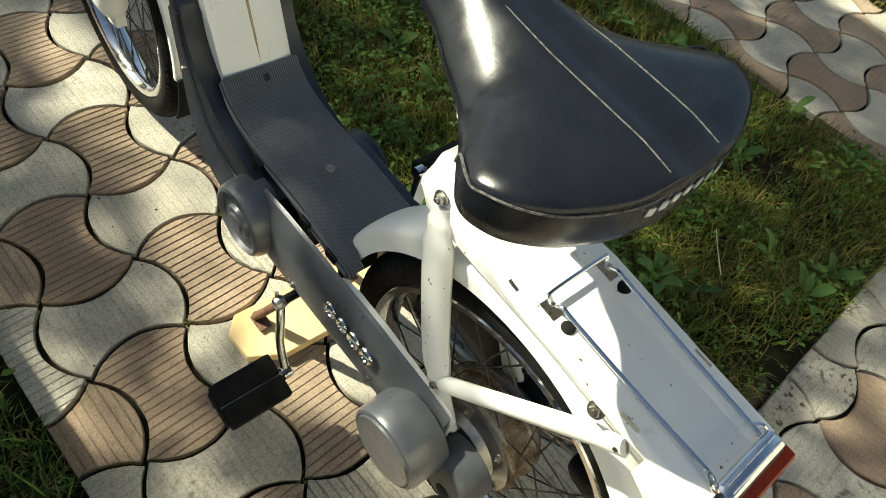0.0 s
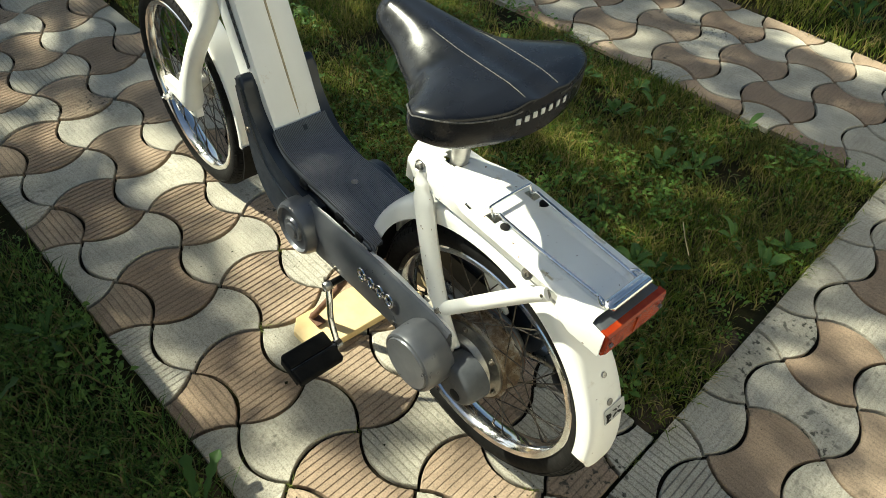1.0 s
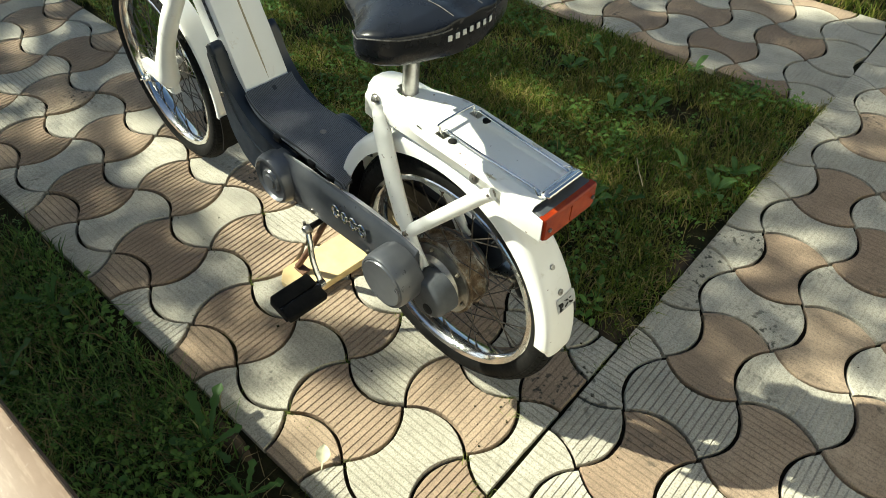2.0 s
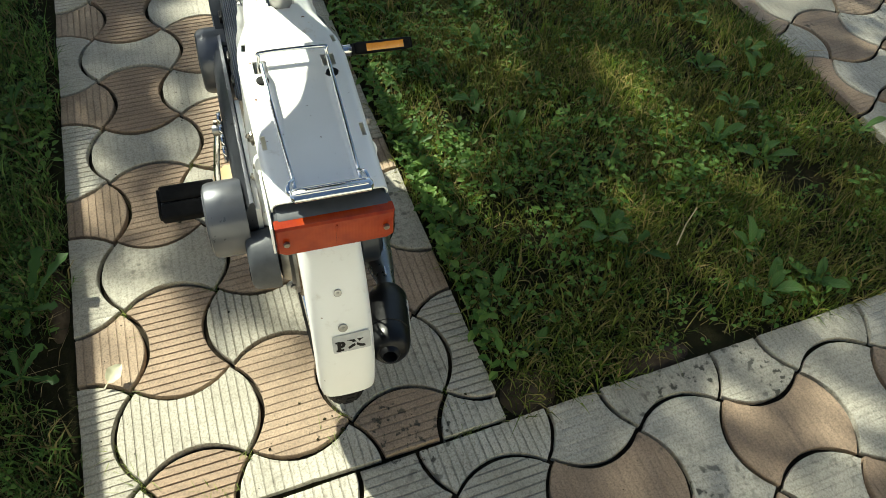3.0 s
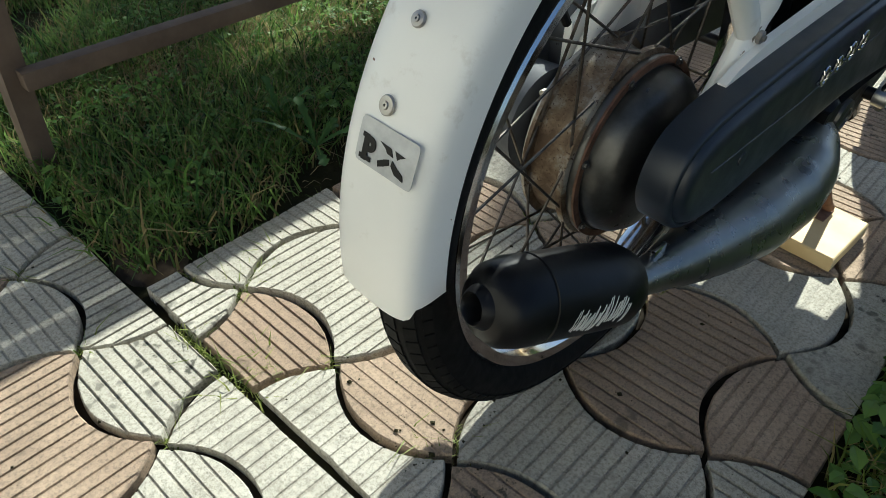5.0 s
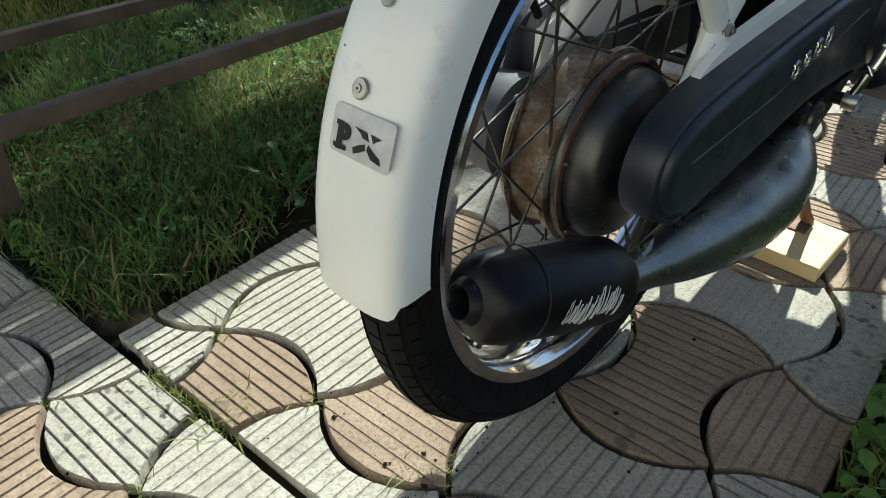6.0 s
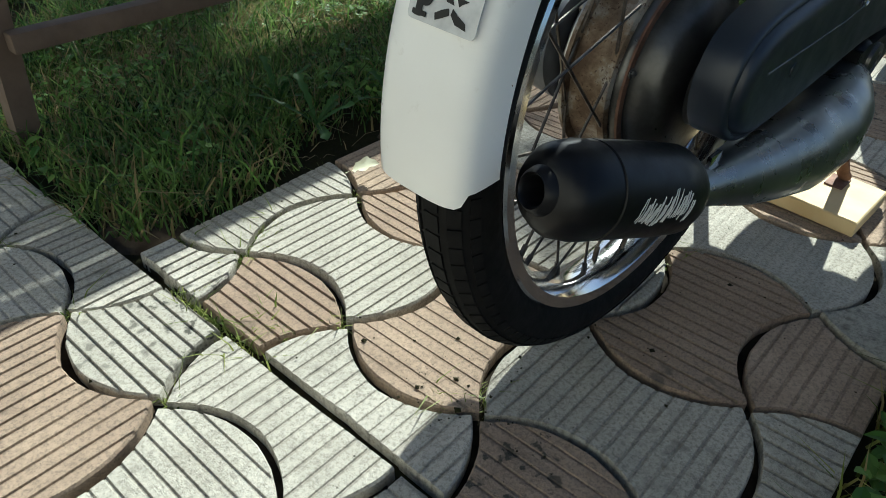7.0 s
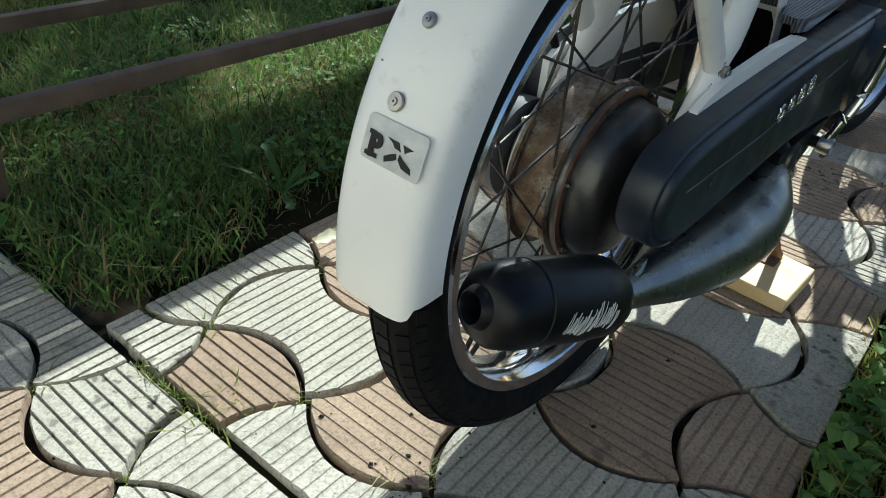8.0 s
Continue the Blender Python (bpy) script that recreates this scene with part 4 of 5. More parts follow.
part("trim_foot", loft([[(0.003 - h, v, w), (0.003 + h, v, w), (0.003 + h, v - 0.005, w - 0.001), (0.003 - h, v - 0.005, w - 0.001)] for h, v, w in ((0.0035, 0.436, 0.358), (0.0045, 0.4525, 0.377))]), DARK, col)
part("name_strip", plate([(0.518, 0.47), (0.526, 0.462), (0.590, 0.612), (0.582, 0.62)], 0.001, 'x', -0.0485, 0.0003), LAMPGREY, col, "grey name strip with worn dark marks")
for k in range(8):
    v, w = 0.5335 + k * 0.0053, 0.490 + k * 0.0128
    part("mark", plate([(v - 0.0025, w + 0.002), (v + 0.0025, w - 0.001), (v + 0.0045, w + 0.005), (v, w + 0.0078)], 0.0006, 'x', -0.0490, 0.0), BLACK, col)

# dark wings that rise beside the column
for s in (-1, 1):
    outl = curve_pts([(0.519, 0.462), (0.506, 0.452), (0.490, 0.405), (0.455, 0.361), (0.415, 0.333), (0.36, 0.318), (0.31, 0.312)], 4) + curve_pts([(0.31, 0.232), (0.37, 0.215), (0.43, 0.214), (0.476, 0.236), (0.505, 0.285), (0.520, 0.36), (0.534, 0.435), (0.531, 0.455)], 4)
    wing = part("side_wing", plate(outl, s * 0.026, 'x', s * 0.046, 0.007, 3), DARK, moped, "dark grey plastic leg fairing", 50)
    part("wing_crease", tube(curve_pts([(s * 0.0725, 0.513, 0.44), (s * 0.0725, 0.497, 0.38), (s * 0.0725, 0.462, 0.315), (s * 0.0725, 0.41, 0.283), (s * 0.0725, 0.36, 0.275)], 6), 0.0018, 8), DARK, wing)
    bolt("screw", (s * 0.0715, 0.5115, 0.359), (s, 0, 0), 0.0042, 0.003, wing)

# front fork with short links
for s in (-1, 1):
    leg = part("fork_leg", tube(curve_pts([(s * 0.036, 0.60, 0.63), (s * 0.045, 0.640, 0.52), (s * 0.050, 0.70, 0.435), (s * 0.051, 0.752, 0.355), (s * 0.050, 0.785, 0.285), (s * 0.050, 0.79, 0.25)], 5), [0.021] * 10 + [0.022] * 6 + [0.0235, 0.025, 0.027, 0.029, 0.031, 0.032, 0.032, 0.030, 0.027, 0.022], 14, flat=0.75, up=(1, 0, 0)), WHITE, moped, "cream white fork leg")
    part("link", loft([[(s * 0.040, v, w - h), (s * 0.056, v, w - h), (s * 0.056, v, w + h), (s * 0.040, v, w + h)] for v, w, h in ((0.765, 0.246, 0.012), (0.79, 0.247, 0.018), (0.83, 0.250, 0.016), (0.875, 0.253, 0.014), (0.90, 0.254, 0.011))]), WHITE, leg, "white wheel link")
    bolt("bolt", (s * 0.056, 0.785, 0.247), (s, 0, 0), 0.005, 0.006, leg)
    bolt("axle_nut", (s * 0.056, FV, FW), (s, 0, 0), 0.0075, 0.016, leg, CHROME)


# drive covers
def cover(s, material, label):
    """Long casing beside the frame, drawn in at the top."""
    secs = []
    for v, top, low, out in ((-0.020, 0.312, 0.236, 0.083), (0.02, 0.320, 0.234, 0.086), (0.12, 0.3225, 0.233, 0.087), (0.22, 0.3225, 0.231, 0.087), (0.28, 0.3215, 0.226, 0.086), (0.33, 0.317, 0.222, 0.084)):
        secs.append([(s * 0.052, v, low), (s * 0.067, v, top + 0.001), (s * 0.069, v, top), (s * 0.0715, v, top - 0.0008), (s * (out - 0.006), v, top - 0.014), (s * out, v, top - 0.032), (s * (out + 0.0015), v, low + 0.022), (s * out, v, low + 0.008), (s * (out - 0.006), v, low)])
    return part("drive_cover", loft(secs), material, moped, label, 28)


left_cover = cover(-1, GREYM, "grey metallic belt cover")
for v, w in ((0.236, 0.244), (0.085, 0.2465)):
    bolt("screw", (-0.0875, v, w + 0.003), (-1, 0, 0.1), 0.004, 0.003, left_cover)


def emblem(s, x, v0, w0, dv, dw, parent, k0=1.0, line=0.0024):
    """Chrome emblem: four small rounded loops on a bar, as plain shapes."""
    for k, r in enumerate((0.0085, 0.0070, 0.0085, 0.0085)):
        v, w, r = v0 + dv * k, w0 + dw * k, r * k0
        pts = [(s * (x + 0.003), v + r * 0.72 * math.cos(a), w + r * math.sin(a)) for a in np.linspace(0, 2 * math.pi, 17)[:-1]]
        part("emblem_loop", tube(pts, line, 8, closed=True), CHROME, parent, "chrome emblem loop")
    part("emblem_bar", tube([(s * (x + 0.001), v0 - dv * 0.2, w0 - 0.006), (s * (x + 0.001), v0 + dv * 3.2, w0 - 0.006 + dw * 3)], 0.0016, 8), CHROME, parent)


emblem(-1, 0.0875, 0.160, 0.2965, -0.0225, -0.0005, left_cover, 1.3, 0.0027)

disc = part("clutch_cover", lathe([(-0.104, 0.0001), (-0.104, 0.021), (-0.0995, 0.0235), (-0.0995, 0.0385), (-0.1050, 0.0420), (-0.103, 0.046), (-0.097, 0.0495), (-0.088, 0.051), (-0.06, 0.051)], 48, centre=(0, 0.338, 0.266)), GREYM, moped, "grey round clutch cover", 25)
part("cover_cap", lathe([(-0.1065, 0.0001), (-0.1065, 0.012), (-0.104, 0.0145)], 32, centre=(0, 0.338, 0.266)), GREYM, disc)
part("pulley_cover", lathe([(-0.129, 0.0001), (-0.129, 0.042), (-0.1265, 0.0435), (-0.1275, 0.0455), (-0.126, 0.0485), (-0.121, 0.0505), (-0.100, 0.0515), (-0.078, 0.051)], 56, centre=(0, 0.006, 0.262)), GREYM, moped, "grey round pulley cover", 25)
part("gear_housing", loft([[(u, -0.052 + r * math.cos(a), 0.236 + r * 0.98 * math.sin(a)) for a in np.linspace(0, 2 * math.pi, 33)[:-1]] for u, r in ((-0.087, 0.031), (-0.085, 0.036), (-0.080, 0.039), (-0.062, 0.041), (-0.050, 0.042))]), LAMPGREY, moped, "dark grey gear housing", 40)
# flat black disc painted for the shade of a recess
part("drain_recess", lathe([(-0.0885, 0.009), (-0.0878, 0.0105), (-0.085, 0.0105)], 20, centre=(0, -0.060, 0.220)), HOLE_SHADE, moped, "black disc standing in for a shaded recess")

# casing on the other side
def shell(ctrl, layers, per=8):
    """A casing: one smooth closed outline in (v, w), drawn in step by step as it rises along u."""
    n = len(ctrl)
    full = curve_pts([ctrl[(k - 2) % n] for k in range(n + 5)], per)[2 * per:-2 * per - 1]
    cv, cw = sum(p[0] for p in full) / len(full), sum(p[1] for p in full) / len(full)
    secs = []
    for u, inset in layers:
        ring = []
        for k, (v, w) in enumerate(full):
            a, b = full[k - 2], full[(k + 2) % len(full)]
            nv, nw = b[1] - a[1], a[0] - b[0]
            ln = math.hypot(nv, nw)
            if nv * (v - cv) + nw * (w - cw) < 0 and abs(v - cv) > 0.15:
                nv, nw = -nv, -nw
            sign = -1 if nv * (v - cv) + nw * (w - cw) > 0 else 1
            ring.append((u, v + sign * nv / ln * inset, w + sign * nw / ln * inset))
        secs.append(ring)
    return loft(secs)


outl = [(-0.094, 0.250), (-0.087, 0.276), (-0.066, 0.291), (-0.02, 0.299), (0.08, 0.3075), (0.18, 0.314), (0.28, 0.318), (0.34, 0.3185), (0.378, 0.303), (0.395, 0.262), (0.378, 0.220), (0.33, 0.209), (0.25, 0.219), (0.16, 0.224), (0.06, 0.2165), (-0.01, 0.2105), (-0.05, 0.211), (-0.080, 0.224)]
right_cover = part("engine_cover", shell(outl, ((0.058, 0), (0.078, 0), (0.0808, 0.0008), (0.0820, 0.0022), (0.0824, 0.0044), (0.0812, 0.0050), (0.0812, 0.0057), (0.0842, 0.0070), (0.0866, 0.0098), (0.0876, 0.0140), (0.0878, 0.019))), DARK, moped, "dark blue-grey engine cover", 50)
part("cover_crease", tube([(0.0879, -0.06, 0.262), (0.0879, 0.06, 0.2665), (0.0879, 0.25, 0.287)], 0.0007, 6), LAMPGREY, right_cover, "pale crease line")
part("cover_plug", lathe([(0.0872, 0.0055), (0.0888, 0.0052), (0.0890, 0.0001)], 20, centre=(0, -0.014, 0.252)), DARK, right_cover, "small round plug")
emblem(1, 0.088, 0.082, 0.281, 0.0195, 0.0032, right_cover, 0.82, 0.0013)
disc = part("flywheel_cover", lathe([(0.100, 0.0001), (0.100, 0.040), (0.0985, 0.047), (0.093, 0.051), (0.06, 0.052)], 48, centre=(0, 0.338, 0.266)), DARK, moped, "dark grey round flywheel cover", 25)
part("link_lug", lathe([(0.072, 0.017), (0.082, 0.017), (0.086, 0.014)], 24, centre=(0, 0.172, 0.208)), BLACK, moped, "black engine lug")

part("bracket_housing", loft([[(0.050, v, lo), (0.084, v, lo + 0.006), (0.086, v, hi - 0.004), (0.050, v, hi)] for v, lo, hi in ((0.155, 0.165, 0.222), (0.185, 0.156, 0.224), (0.225, 0.172, 0.226), (0.262, 0.192, 0.226), (0.285, 0.206, 0.224))]), BLACK, moped, "black bottom bracket housing", 30)
part("housing_cap", lathe([(0.084, 0.017), (0.089, 0.016), (0.090, 0.010), (0.0885, 0.009), (0.0885, 0.0001)], 28, centre=(0, 0.196, 0.201)), GLOSS, moped, "blackened round cap")

# exhaust
way = Vector((0.030, 0.131, -0.0405)).normalized()
q = way.to_track_quat('Y', 'Z').to_matrix().to_4x4()
bm = lathe([(0.026, 0.0085), (-0.003, 0.0085), (-0.005, 0.0100), (-0.003, 0.0120), (0.001, 0.0140), (0.003, 0.0205), (0.010, 0.0262), (0.022, 0.0286), (0.033, 0.0288), (0.0335, 0.0278), (0.035, 0.0278), (0.0355, 0.0288), (0.085, 0.0292), (0.104, 0.0285), (0.114, 0.024), (0.119, 0.010)], 40, 'y')
for v in bm.verts:
    v.co.x, v.co.z = v.co.x * 0.93, v.co.z * 0.93
bmesh.ops.transform(bm, matrix=Matrix.Translation((0.0565, -0.236, 0.2405)) @ q, verts=bm.verts)
sil = part("silencer", bm, BLACK, moped, "black steel silencer", 35)
# black disc across the bore, painted for its inner shade
bm = lathe([(0.012, 0.0001), (0.012, 0.0083)], 24, 'y')
bmesh.ops.transform(bm, matrix=Matrix.Translation((0.0565, -0.236, 0.2405)) @ q, verts=bm.verts)
part("outlet", bm, HOLE_SHADE, sil, "black disc for the shaded bore of the silencer")
rg = random.Random(9)
base = Matrix.Translation((0.0565, -0.236, 0.2405)) @ q
for k in range(26):        # scratched pale lettering as plain strokes
    y = 0.047 + 0.0017 * k
    mid = radians(6 - 6 * math.sin(k * 0.25))
    a0, a1 = mid - radians(rg.uniform(9, 20)), mid + radians(rg.uniform(8, 20))
    pts = [base @ Vector((0.0274 * math.cos(a0 + (a1 - a0) * i / 4), y + 0.004 * (i / 4) + rg.uniform(-0.0004, 0.0004), 0.0274 * math.sin(a0 + (a1 - a0) * i / 4))) for i in range(5)]
    part("stroke", tube(pts, rg.uniform(0.00022, 0.00045), 5), PALE, sil)
cham = curve_pts([(0.085, -0.120, 0.204), (0.087, -0.085, 0.197), (0.088, -0.035, 0.186), (0.088, 0.025, 0.176), (0.086, 0.08, 0.170), (0.083, 0.12, 0.172), (0.077, 0.155, 0.180), (0.067, 0.19, 0.192), (0.055, 0.23, 0.208)], 5)
rad = [float(np.interp(k / (len(cham) - 1), [0, 0.1, 0.25, 0.4, 0.55, 0.68, 0.8, 0.88, 1], [0.011, 0.014, 0.024, 0.034, 0.038, 0.036, 0.027, 0.015, 0.012])) for k in range(len(cham))]
chamber = part("expansion_chamber", tube(cham, rad, 24, flat=1.0), SILVER, moped, "dull silver expansion chamber")
part("weld_seam", tube([(p[0] + r * 0.78, p[1], p[2] - r * 0.62) for p, r in zip(cham, rad)][2:-4], 0.0010, 6), SILVER, chamber)
part("exhaust_bracket", box(0.086, -0.098, 0.216, 0.003, 0.014, 0.012, 0.001), CHROME, chamber, "bright clamp strap")

# engine mass between the covers
part("engine_block", loft([[(-0.05, v, lo), (0.055, v, lo), (0.058, v, hi), (-0.052, v, hi)] for v, lo, hi in ((0.262, 0.262, 0.30), (0.29, 0.262, 0.318), (0.37, 0.265, 0.318), (0.42, 0.272, 0.31))]), BLACK, moped, "blackened engine casing", 30)
part("swing_arm", loft([[(0.052, v, w), (0.064, v, w), (0.064, v, w - 0.045), (0.052, v, w - 0.045)] for v, w in ((-0.02, 0.285), (0.1, 0.29), (0.3, 0.295))]), BLACK, moped)

# cranks and pedals
def crank(s, hub, end, label):
    c = part("crank", tube(curve_pts([(s * 0.098, hub[0], hub[1]), (s * 0.105, hub[0] + (end[0] - hub[0]) * 0.25, hub[1] + (end[1] - hub[1]) * 0.25 ), (s * 0.112, hub[0] + (end[0] - hub[0]) * 0.6 + 0.004, hub[1] + (end[1] - hub[1]) * 0.6), (s * 0.116, end[0], end[1])], 6), 0.0058, 12, flat=0.75), CHROME, moped, label)
    part("crank_boss", lathe([(s * 0.094, 0.0085), (s * 0.104, 0.0092), (s * 0.107, 0.0070), (s * 0.1055, 0.0055), (s * 0.1055, 0.0001)], 24, centre=(0, hub[0], hub[1])), STEEL, c)
    part("cotter_pin", tube([(s * 0.1, hub[0] + 0.006, hub[1] - 0.015), (s * 0.1, hub[0] + 0.006, hub[1] + 0.014)], 0.003, 8), BOLT, c)
    part("axle", tube([(s * 0.05, hub[0], hub[1]), (s * 0.095, hub[0], hub[1])], 0.006, 12), BLACK, c)
    part("crank_eye", lathe([(s * 0.110, 0.009), (s * 0.122, 0.009)], 20, centre=(0, end[0], end[1])), CHROME, c)
    return c


def pedal(s, v, w, tilt, roll):
    bm = bmesh.new()
    for k in (-1, 1):
        box(s * 0.045, k * 0.0165, 0, 0.088, 0.0310, 0.018, 0.005, 3, bm=bm)
    p = part("pedal", bm, RUBBER, moped, "black rubber block pedal")
    p.matrix_local = pose(s * 0.122, v, w, tilt, roll, 0)
    for k in ((-1, 1) if s > 0 else ()):
        part("reflector", box(s * 0.048, k * 0.0315, 0, 0.058, 0.002, 0.011, 0.0006), ORANGE, p, "amber reflector")
    part("end_cap", box(s * 0.0905, 0, 0, 0.004, 0.05, 0.016, 0.001), RUBBER, p)
    part("pedal_axle", tube([(-s * 0.004, 0, 0), (s * 0.088, 0, 0)], 0.004, 10), STEEL, p)
    return p


crank(-1, (0.245, 0.203), (0.200, 0.102), "chromed crank arm hanging down")
pedal(-1, 0.203, 0.098, 12, 0)
crank(1, (0.245, 0.207), (0.262, 0.312), "chromed crank arm pointing up")
pedal(1, 0.258, 0.316, -38, 0)

# stand
for s in (-1, 1):
    stand = part("stand_leg", tube([(s * 0.045, 0.262, 0.175), (s * 0.062, 0.29, 0.11), (s * 0.080, 0.328, 0.034), (s * 0.083, 0.333, 0.027)], 0.0078, 12, flat=0.8), RUSTY, moped, "brown rusty stand leg")
    part("stand_foot", box(s * 0.080, 0.322, 0.0225, 0.020, 0.030, 0.004, 0.001), RUSTY, stand)

# saddle
SU = -0.016          # moves the saddle off the middle to fit the camera's view
SV = [-0.061, -0.059, -0.054, -0.046, -0.036, -0.020, 0.0, 0.015, 0.030, 0.045, 0.063, 0.085, 0.106, 0.132, 0.155, 0.175, 0.189, 0.196]
SH = [0.020, 0.042, 0.062, 0.082, 0.100, 0.115, 0.1215, 0.118, 0.106, 0.091, 0.077, 0.065, 0.056, 0.044, 0.038, 0.033, 0.024, 0.010]
def saddle_top(u, v):
    """Height of the cover at a spot."""
    h = float(np.interp(v, SV, SH))
    mid = float(np.interp(v, [-0.066, -0.03, 0.03, 0.10, 0.17, 0.195], [0.708, 0.714, 0.716, 0.722, 0.727, 0.720]))
    q = min(1.0, abs(u) / h)
    edge = float(np.interp(v, [-0.066, -0.01, 0.03, 0.06, 0.1, 0.16, 0.195], [0.004, 0.008, 0.022, 0.034, 0.036, 0.028, 0.014]))
    ridge = 0.0016 * max(0.0, 1 - abs(abs(u) - 0.020) / 0.016)
    wide = float(np.interp(v, [0.0, 0.05], [3.6, 2.4]))
    return mid - edge * q ** wide + ridge - 0.0016 * math.exp(-(u / 0.012) ** 2)


svs = [p[0] for p in curve_pts([(v,) for v in SV], 5)]
smooth_h = [p[0] for p in curve_pts([(h,) for h in SH], 5)]
SV, SH = svs, smooth_h
secs = []
for v in svs:
    h = float(np.interp(v, SV, SH))
    low = float(np.interp(v, [-0.066, 0.02, 0.08, 0.195], [0.668, 0.662, 0.675, 0.695]))
    row = [(-h * 0.6, v, low - 0.003), (-h * 0.93, v, low + 0.001), (-h * 1.005, v, low + 0.008)]
    top = [(u * h, v, saddle_top(u * h, v)) for u in np.linspace(-0.985, 0.985, 25)]
    zs = top[0][2]
    row += [(-h * 1.02, v, low + (zs - low) * 0.5), (-h * 1.012, v, zs - 0.007), (-h * 1.004, v, zs - 0.003)] + top
    row += [(-p[0], p[1], p[2]) for p in row[:6][::-1]]
    secs.append(row)
saddle = part("saddle", loft(secs), LEATHER, moped, "black vinyl sprung saddle with pale stitching", 60)
saddle.location.x = SU
for u in (-0.021, 0.030):
    vv = np.linspace(-0.054, 0.185, 40)
    part("seam", tube([(u * (1 - 0.35 * max(0.0, v - 0.05) / 0.13), v, saddle_top(u, v) + 0.0001) for v in vv], 0.0006, 6), SEAM, saddle, "pale stitched seam")
# piping round the back, dropping to the lower edge where the side panel ends
edge = [(np.interp(v, SV, SH), v) for v in svs if v < 0.012]
line = [(-h * 1.006, v, saddle_top(h, v) - 0.0045) for h, v in edge[::-1]]
drop = [(-float(np.interp(v, SV, SH)) * 1.014, v, w) for v, w in ((0.040, 0.671), (0.034, 0.686), (0.026, 0.695), (0.018, 0.699))]
part("edge_piping", tube(curve_pts(drop + line[1::3], 4), 0.0011, 6), SEAM, saddle, "pale edge stitching")
part("edge_piping", tube([(-x, y, z) for x, y, z in curve_pts(drop + line[1::3], 4)], 0.0011, 6), LEATHER, saddle)
for k in range(7):         # maker's mark on the back, as plain pale blocks
    u = -0.034 + k * 0.0122
    v = float(np.interp(abs(u), SH[:30], SV[:30])) - 0.0012
    part("mark", box(u, v, 0.690, 0.0058, 0.0012, 0.0072, 0.0003, m=pose(0, 0, 0, 0, 0, 26 * u / 0.06)), PALE, saddle, "pale printed mark")
part("seat_post", tube([(0.004, 0.073, 0.47), (0.004, 0.058, 0.662)], 0.0125, 20), STEEL, moped, "scuffed steel seat post")
part("seat_clamp", tube([(-0.014, 0.063, 0.640), (0.024, 0.063, 0.640)], 0.0105, 14), STEEL, moped, "steel saddle clamp")
part("saddle_pan", box(0.0, 0.04, 0.658, 0.10, 0.16, 0.012, 0.004), BLACK, moped, "black steel saddle pan")

# ---- weeds in the lawn ----
def leaf_mesh(name, length, width, kind, bend, seed):
    """One leaf along +x: a stalk and a blade that rises, bends over and dips along its middle rib."""
    rg = random.Random(seed)
    bm = bmesh.new()
    n = 9
    rows = []
    for k in range(n + 1):
        t = k / n
        if kind == "broad":
            u = max(0.0, (t - 0.27) / 0.73)
            w = width * (0.07 if t < 0.3 else 1.75 * u ** 0.55 * (1 - u) ** 0.8 + 0.02)
        else:
            w = width * (0.16 + 0.84 * t ** 0.8) * (1.0 - 0.45 * (k % 2)) * (1 if t < 0.95 else 0.35)
        z = length * (0.55 * math.sin(bend * t) - 0.12 * t * t)
        x = length * (t * 0.9)
        wav = rg.uniform(-0.06, 0.06) * width
        rows.append([bm.verts.new((x, s * w / 2, z + abs(s) * w * 0.16 + s * wav)) for s in (-1, -0.5, 0, 0.5, 1)])
    for r0, r1 in zip(rows, rows[1:]):
        for i in range(4):
            bm.faces.new((r0[i], r0[i + 1], r1[i + 1], r1[i]))
    me = bpy.data.meshes.new(name)
    bm.to_mesh(me)
    bm.free()
    me.materials.append(BROADLEAF if kind == "broad" else WEEDB)
    me.shade_smooth()
    return me


broad = [leaf_mesh("leaf", 0.085, 0.036, "broad", 1.5, 1), leaf_mesh("leaf", 0.07, 0.034, "broad", 1.9, 2), leaf_mesh("leaf", 0.055, 0.030, "broad", 1.2, 3), leaf_mesh("leaf", 0.032, 0.022, "broad", 1.5, 7)]
lobed = [leaf_mesh("leaf", 0.11, 0.026, "lobed", 1.1, 4), leaf_mesh("leaf", 0.085, 0.022, "lobed", 0.8, 5), leaf_mesh("leaf", 0.06, 0.018, "lobed", 1.3, 6)]


def weed(x, y, leaves, n, size, seed, label, name):
    rg = random.Random(seed)
    w = thing(name, pose(x, y, -0.010 if x > 0 else 0.006, 0, 0, rg.uniform(0, 360)), label, "weed", "weeds in the lawn")
    for k in range(n):
        ob = new("leaf", rg.choice(leaves))
        ob.parent = w
        s = size * rg.uniform(0.7, 1.2)
        ob.matrix_local = pose(0, 0, 0.002, rg.uniform(-14, 14), rg.uniform(-28, 8), 360 * k / n + rg.uniform(-25, 25)) @ Matrix.Diagonal((s, s, s, 1))
    return w


